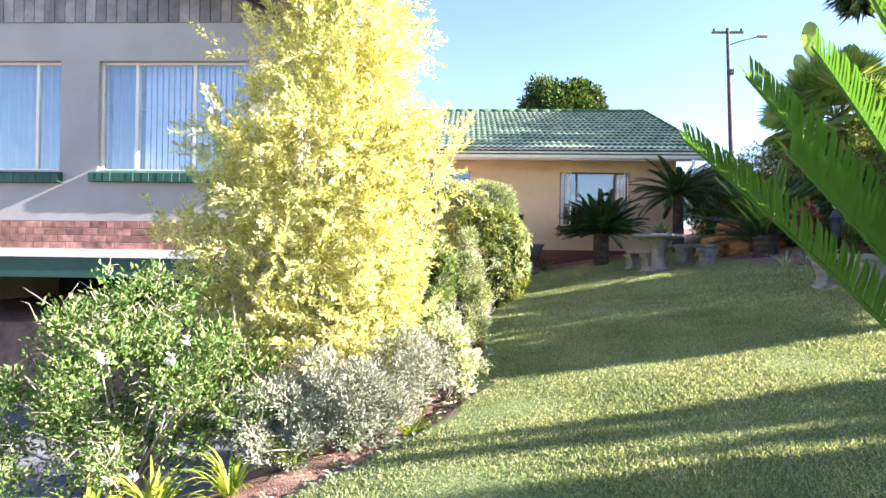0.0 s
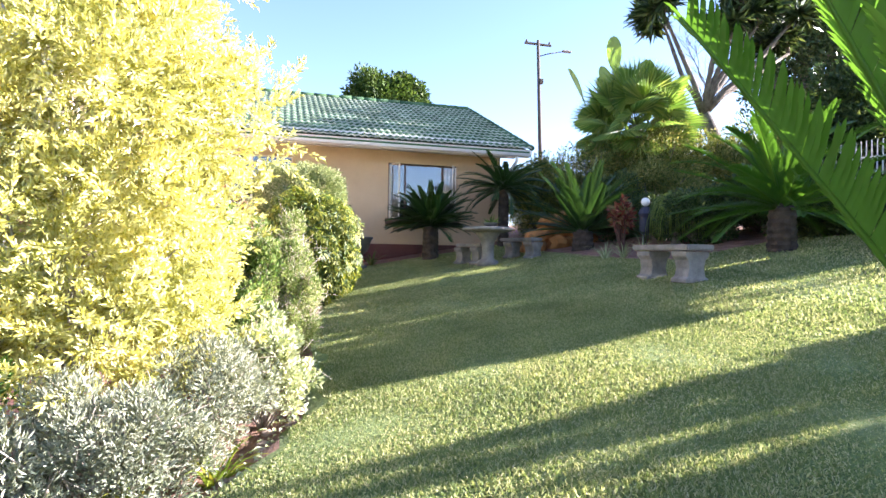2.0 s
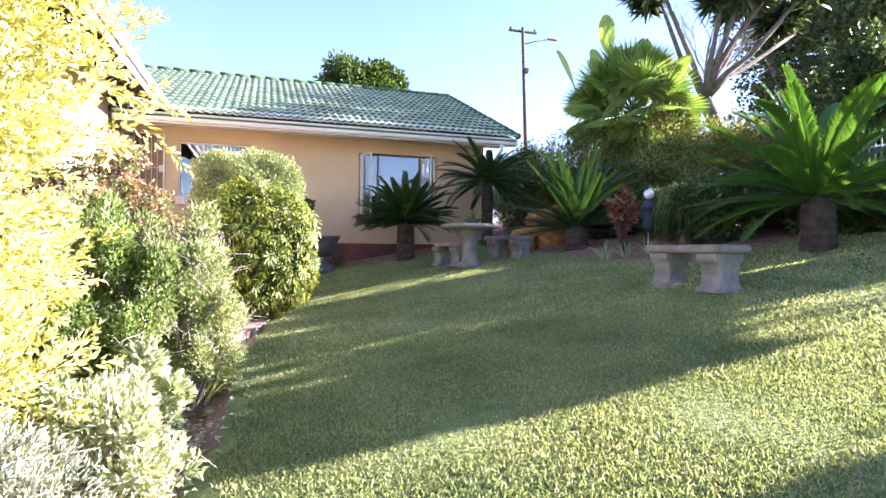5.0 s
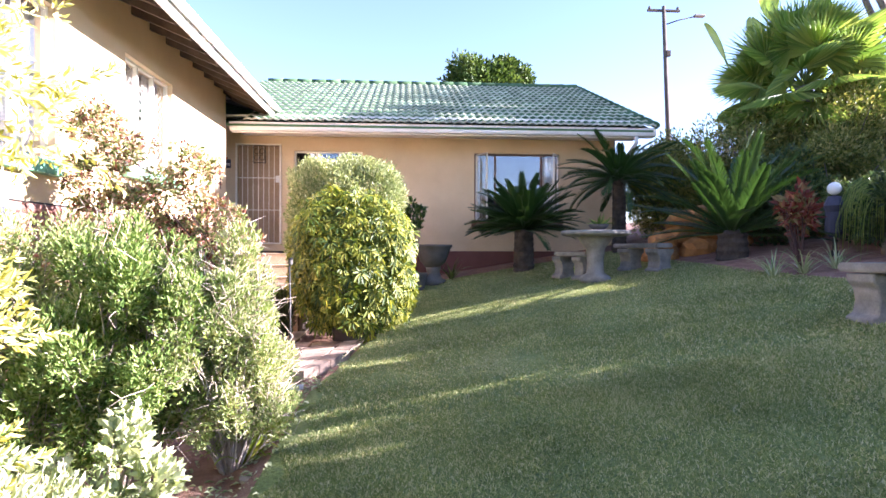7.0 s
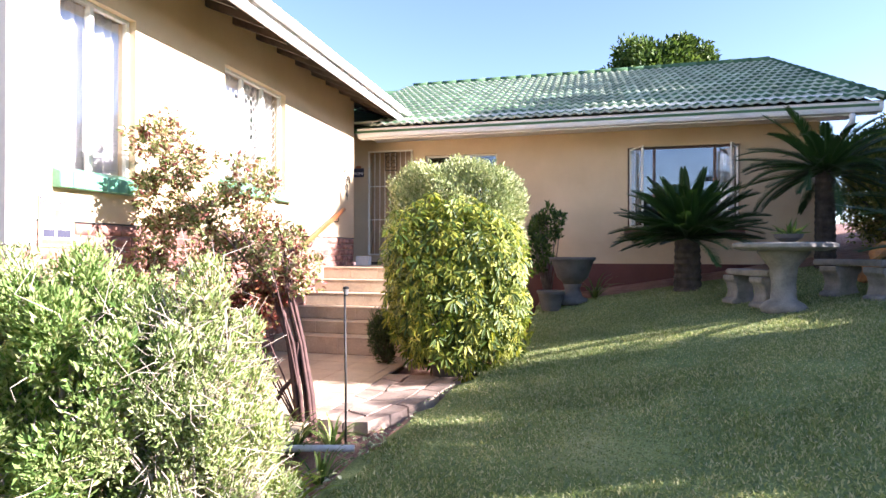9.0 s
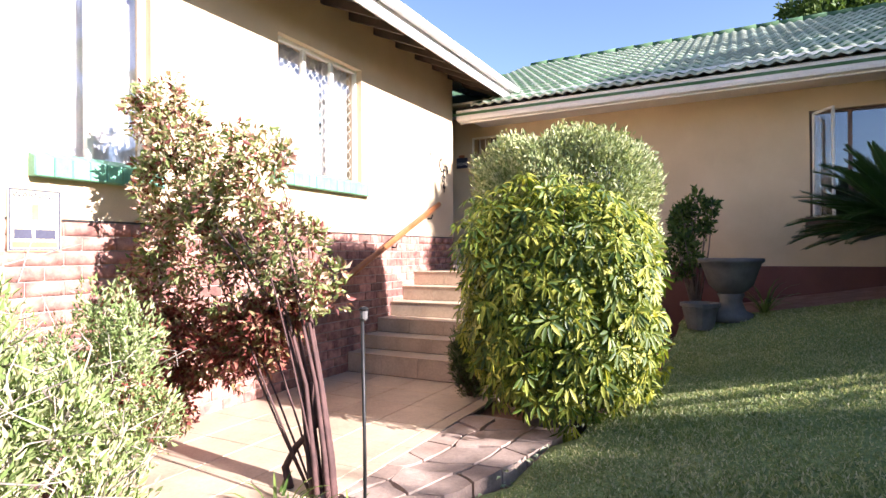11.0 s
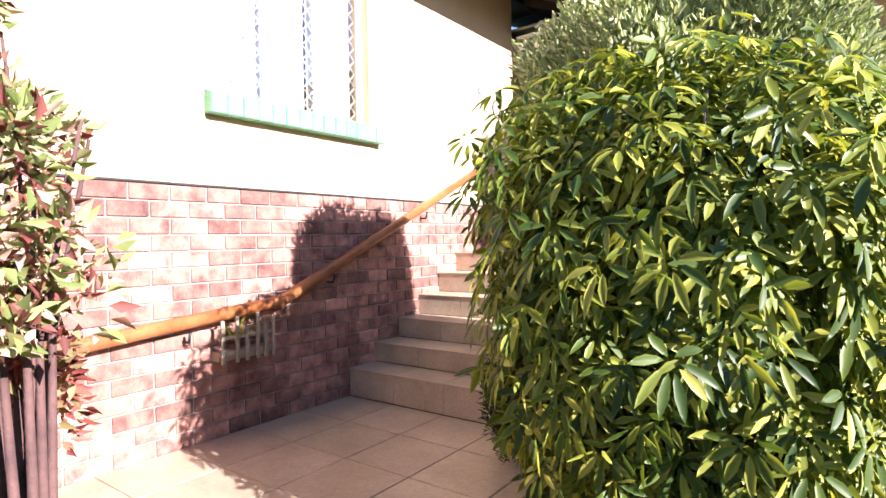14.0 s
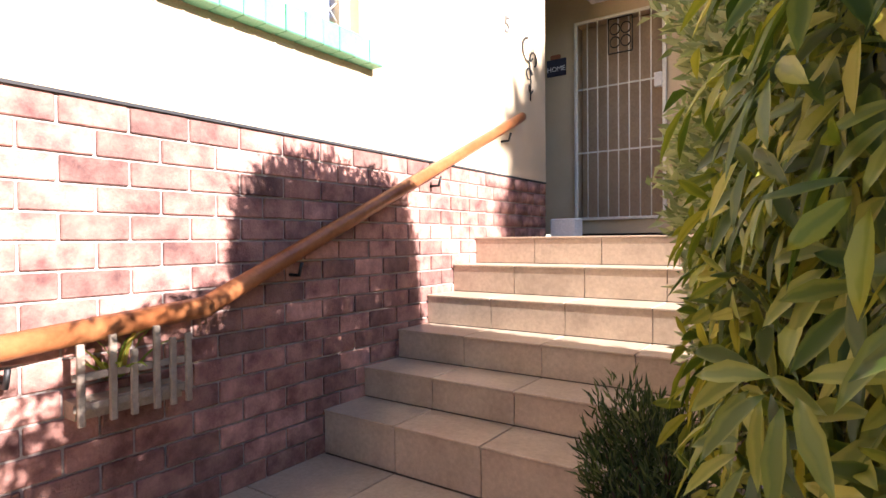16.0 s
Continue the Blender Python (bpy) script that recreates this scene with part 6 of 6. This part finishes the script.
# stones and leaf litter along the bed edge
for k in range(150):
    y = random.uniform(2.6, 13.0)
    x = edge_x(y) - random.uniform(0.0, 0.22)
    if 8.6 < y < 10.6:
        continue
    r = random.uniform(0.015, 0.05)
    st = bmesh.new()
    bmesh.ops.create_icosphere(st, subdivisions=1, radius=r)
    for v in st.verts:
        v.co *= 1 + 0.4 * noise.noise(v.co * 20 + Vector((k, 0, 0)))
        v.co.z *= 0.6
    ob = tagged(new("stone", bm_mesh("stone", st, SLAB)), "small pale stone along the bed edge", "stone", "stones along the bed edge")
    ob.location = (x, y, lz(x, y) + r * 0.2)
lit = []
for k in range(1600):
    y = random.uniform(2.5, 13.0)
    lit.append((edge_x(y) - abs(random.gauss(0, 0.3)) + 0.03, y))
lp = np.array([(x, y, lz(x, y) + 0.02) for x, y in lit])
ld = unit(rng.normal(size=lp.shape) * np.array([1, 1, 0.15]))
litter = new("leaf_litter", raw_mesh("leaf_litter", *leaf_data(lp, ld, rng.uniform(0.03, 0.07, len(lp)), 0.025, flat=0.9), L_CREAM))
tagged(litter, "dry fallen leaves on the bed soil", "leaf litter", "", "stuff")

# ---- grass ----
def blades(n, x0, x1, y0, y1, length, width):
    xs, ys = rng.uniform(x0, x1, n), rng.uniform(y0, y1, n)
    e = np.interp(ys, [q[0] for q in EDGE], [q[1] for q in EDGE])
    ok = (xs > e + 0.10 + 0.05 * np.sin(ys * 9)) & ~((ys > 13.85) & (xs > 0.9) & (xs < 7)) & ~((xs > 5.5 + 0.25 * np.maximum(0, 9 - ys)) & (ys > 8.2))
    xs, ys = xs[ok], ys[ok]
    zs = lawn_z(xs, ys) + np.where((ys > 12.6) & (xs > 0.9), 0.16 * np.minimum(1, (ys - 12.6) / 1.2), 0)
    p = np.stack([xs, ys, zs - 0.004], 1)
    d = unit(rng.normal(size=p.shape) * np.array([0.55, 0.55, 0.2]) + np.array([0, 0, 0.9]))
    patch = 0.85 + 0.22 * np.sin(xs * 2.1 + 1.3 * np.sin(ys * 1.7)) * np.sin(ys * 2.6)
    ln = length * rng.uniform(0.55, 1.3, len(p)) * patch
    return leaf_data(p, d, ln, width, fold=0.2, curl=0.35)


gr = [blades(320000, -1.5, 4.5, 2.4, 7.0, 0.027, 0.0065), blades(190000, -0.2, 6.0, 6.0, 14.0, 0.032, 0.009), blades(80000, 3.5, 10.0, 2.4, 9.0, 0.04, 0.014)]
grass = new("grass", raw_mesh("grass", *joined(gr), GRASS))
tagged(grass, "short lawn grass, green with straw-coloured tips", "grass", "", "stuff")

# ---- bricks ----
BL, BH, CL, CH = 0.226, 0.090, 0.236, 0.0994
brick_me = bm_mesh("brick", boxes((-0.014, 0.0, -BL / 2, BL / 2, -BH / 2, BH / 2), bevel=0.004), BRICK)
half_me = bm_mesh("half_brick", boxes((-0.014, 0.0, -BL / 4 + 0.003, BL / 4 - 0.003, -BH / 2, BH / 2), bevel=0.004), BRICK)
rest = []
made_b = 0
rows_b = 26
for r in range(rows_b):
    z = BRICK_TOP - 0.008 - CH * (r + 0.5)
    y = YF + T + (0.0 if r % 2 else -CL / 2)
    k = 0
    while y < YC - 0.02:
        a0, a1 = max(y, YF + 0.004), min(y + BL, YC - 0.003)
        if a1 - a0 > 0.05:
            wob = random.uniform(-0.0015, 0.0015)
            near = 8.9 < a0 and z > PATIO - 0.05 and a0 < 13.0 and z > PATIO + max(0, (a0 - 11.5)) * 0.6
            full = a1 - a0 > BL - 0.002
            if near and made_b < 300 and full:
                o = new("brick", brick_me)
                o.parent = wall_brick
                o.matrix_world = pose(XW + wob, (a0 + a1) / 2, z)
                made_b += 1
            else:
                bb = boxes((XW - 0.014, XW + wob, a0, a1, z - BH / 2, z + BH / 2))
                bmesh.ops.triangulate(bb, faces=bb.faces)
                bb.verts.ensure_lookup_table()
                rest.append((np.array([v.co[:] for v in bb.verts]), np.array([[v.index for v in f.verts] for f in bb.faces])))
                bb.free()
        y += CL
more = part("outer_bricks", raw_mesh("outer_bricks", *joined(rest), BRICK), None, wall_brick)
more["kind"] = "stuff"
band = bpy.data.objects["wall_south_band"]
for r in range(4):
    x = -7.6 + (CL / 2 if r % 2 else 0)
    while x < XW - BL:
        o = new("brick", brick_me)
        o.parent = band
        o.matrix_world = pose(x + BL / 2, YF, 2.085 - CH * (r + 0.5), 0, 0, -90)
        x += CL
pier = bpy.data.objects["garage_pier"]
for r in range(22):
    for i in range(4):
        x = -3.19 + CL * i + (CL / 2 if r % 2 else 0)
        if x + BL < XW:
            o = new("brick", brick_me)
            o.parent = pier
            o.matrix_world = pose(x + BL / 2, YF - 0.004, 1.55 - CH * (r + 0.5), 0, 0, -90)
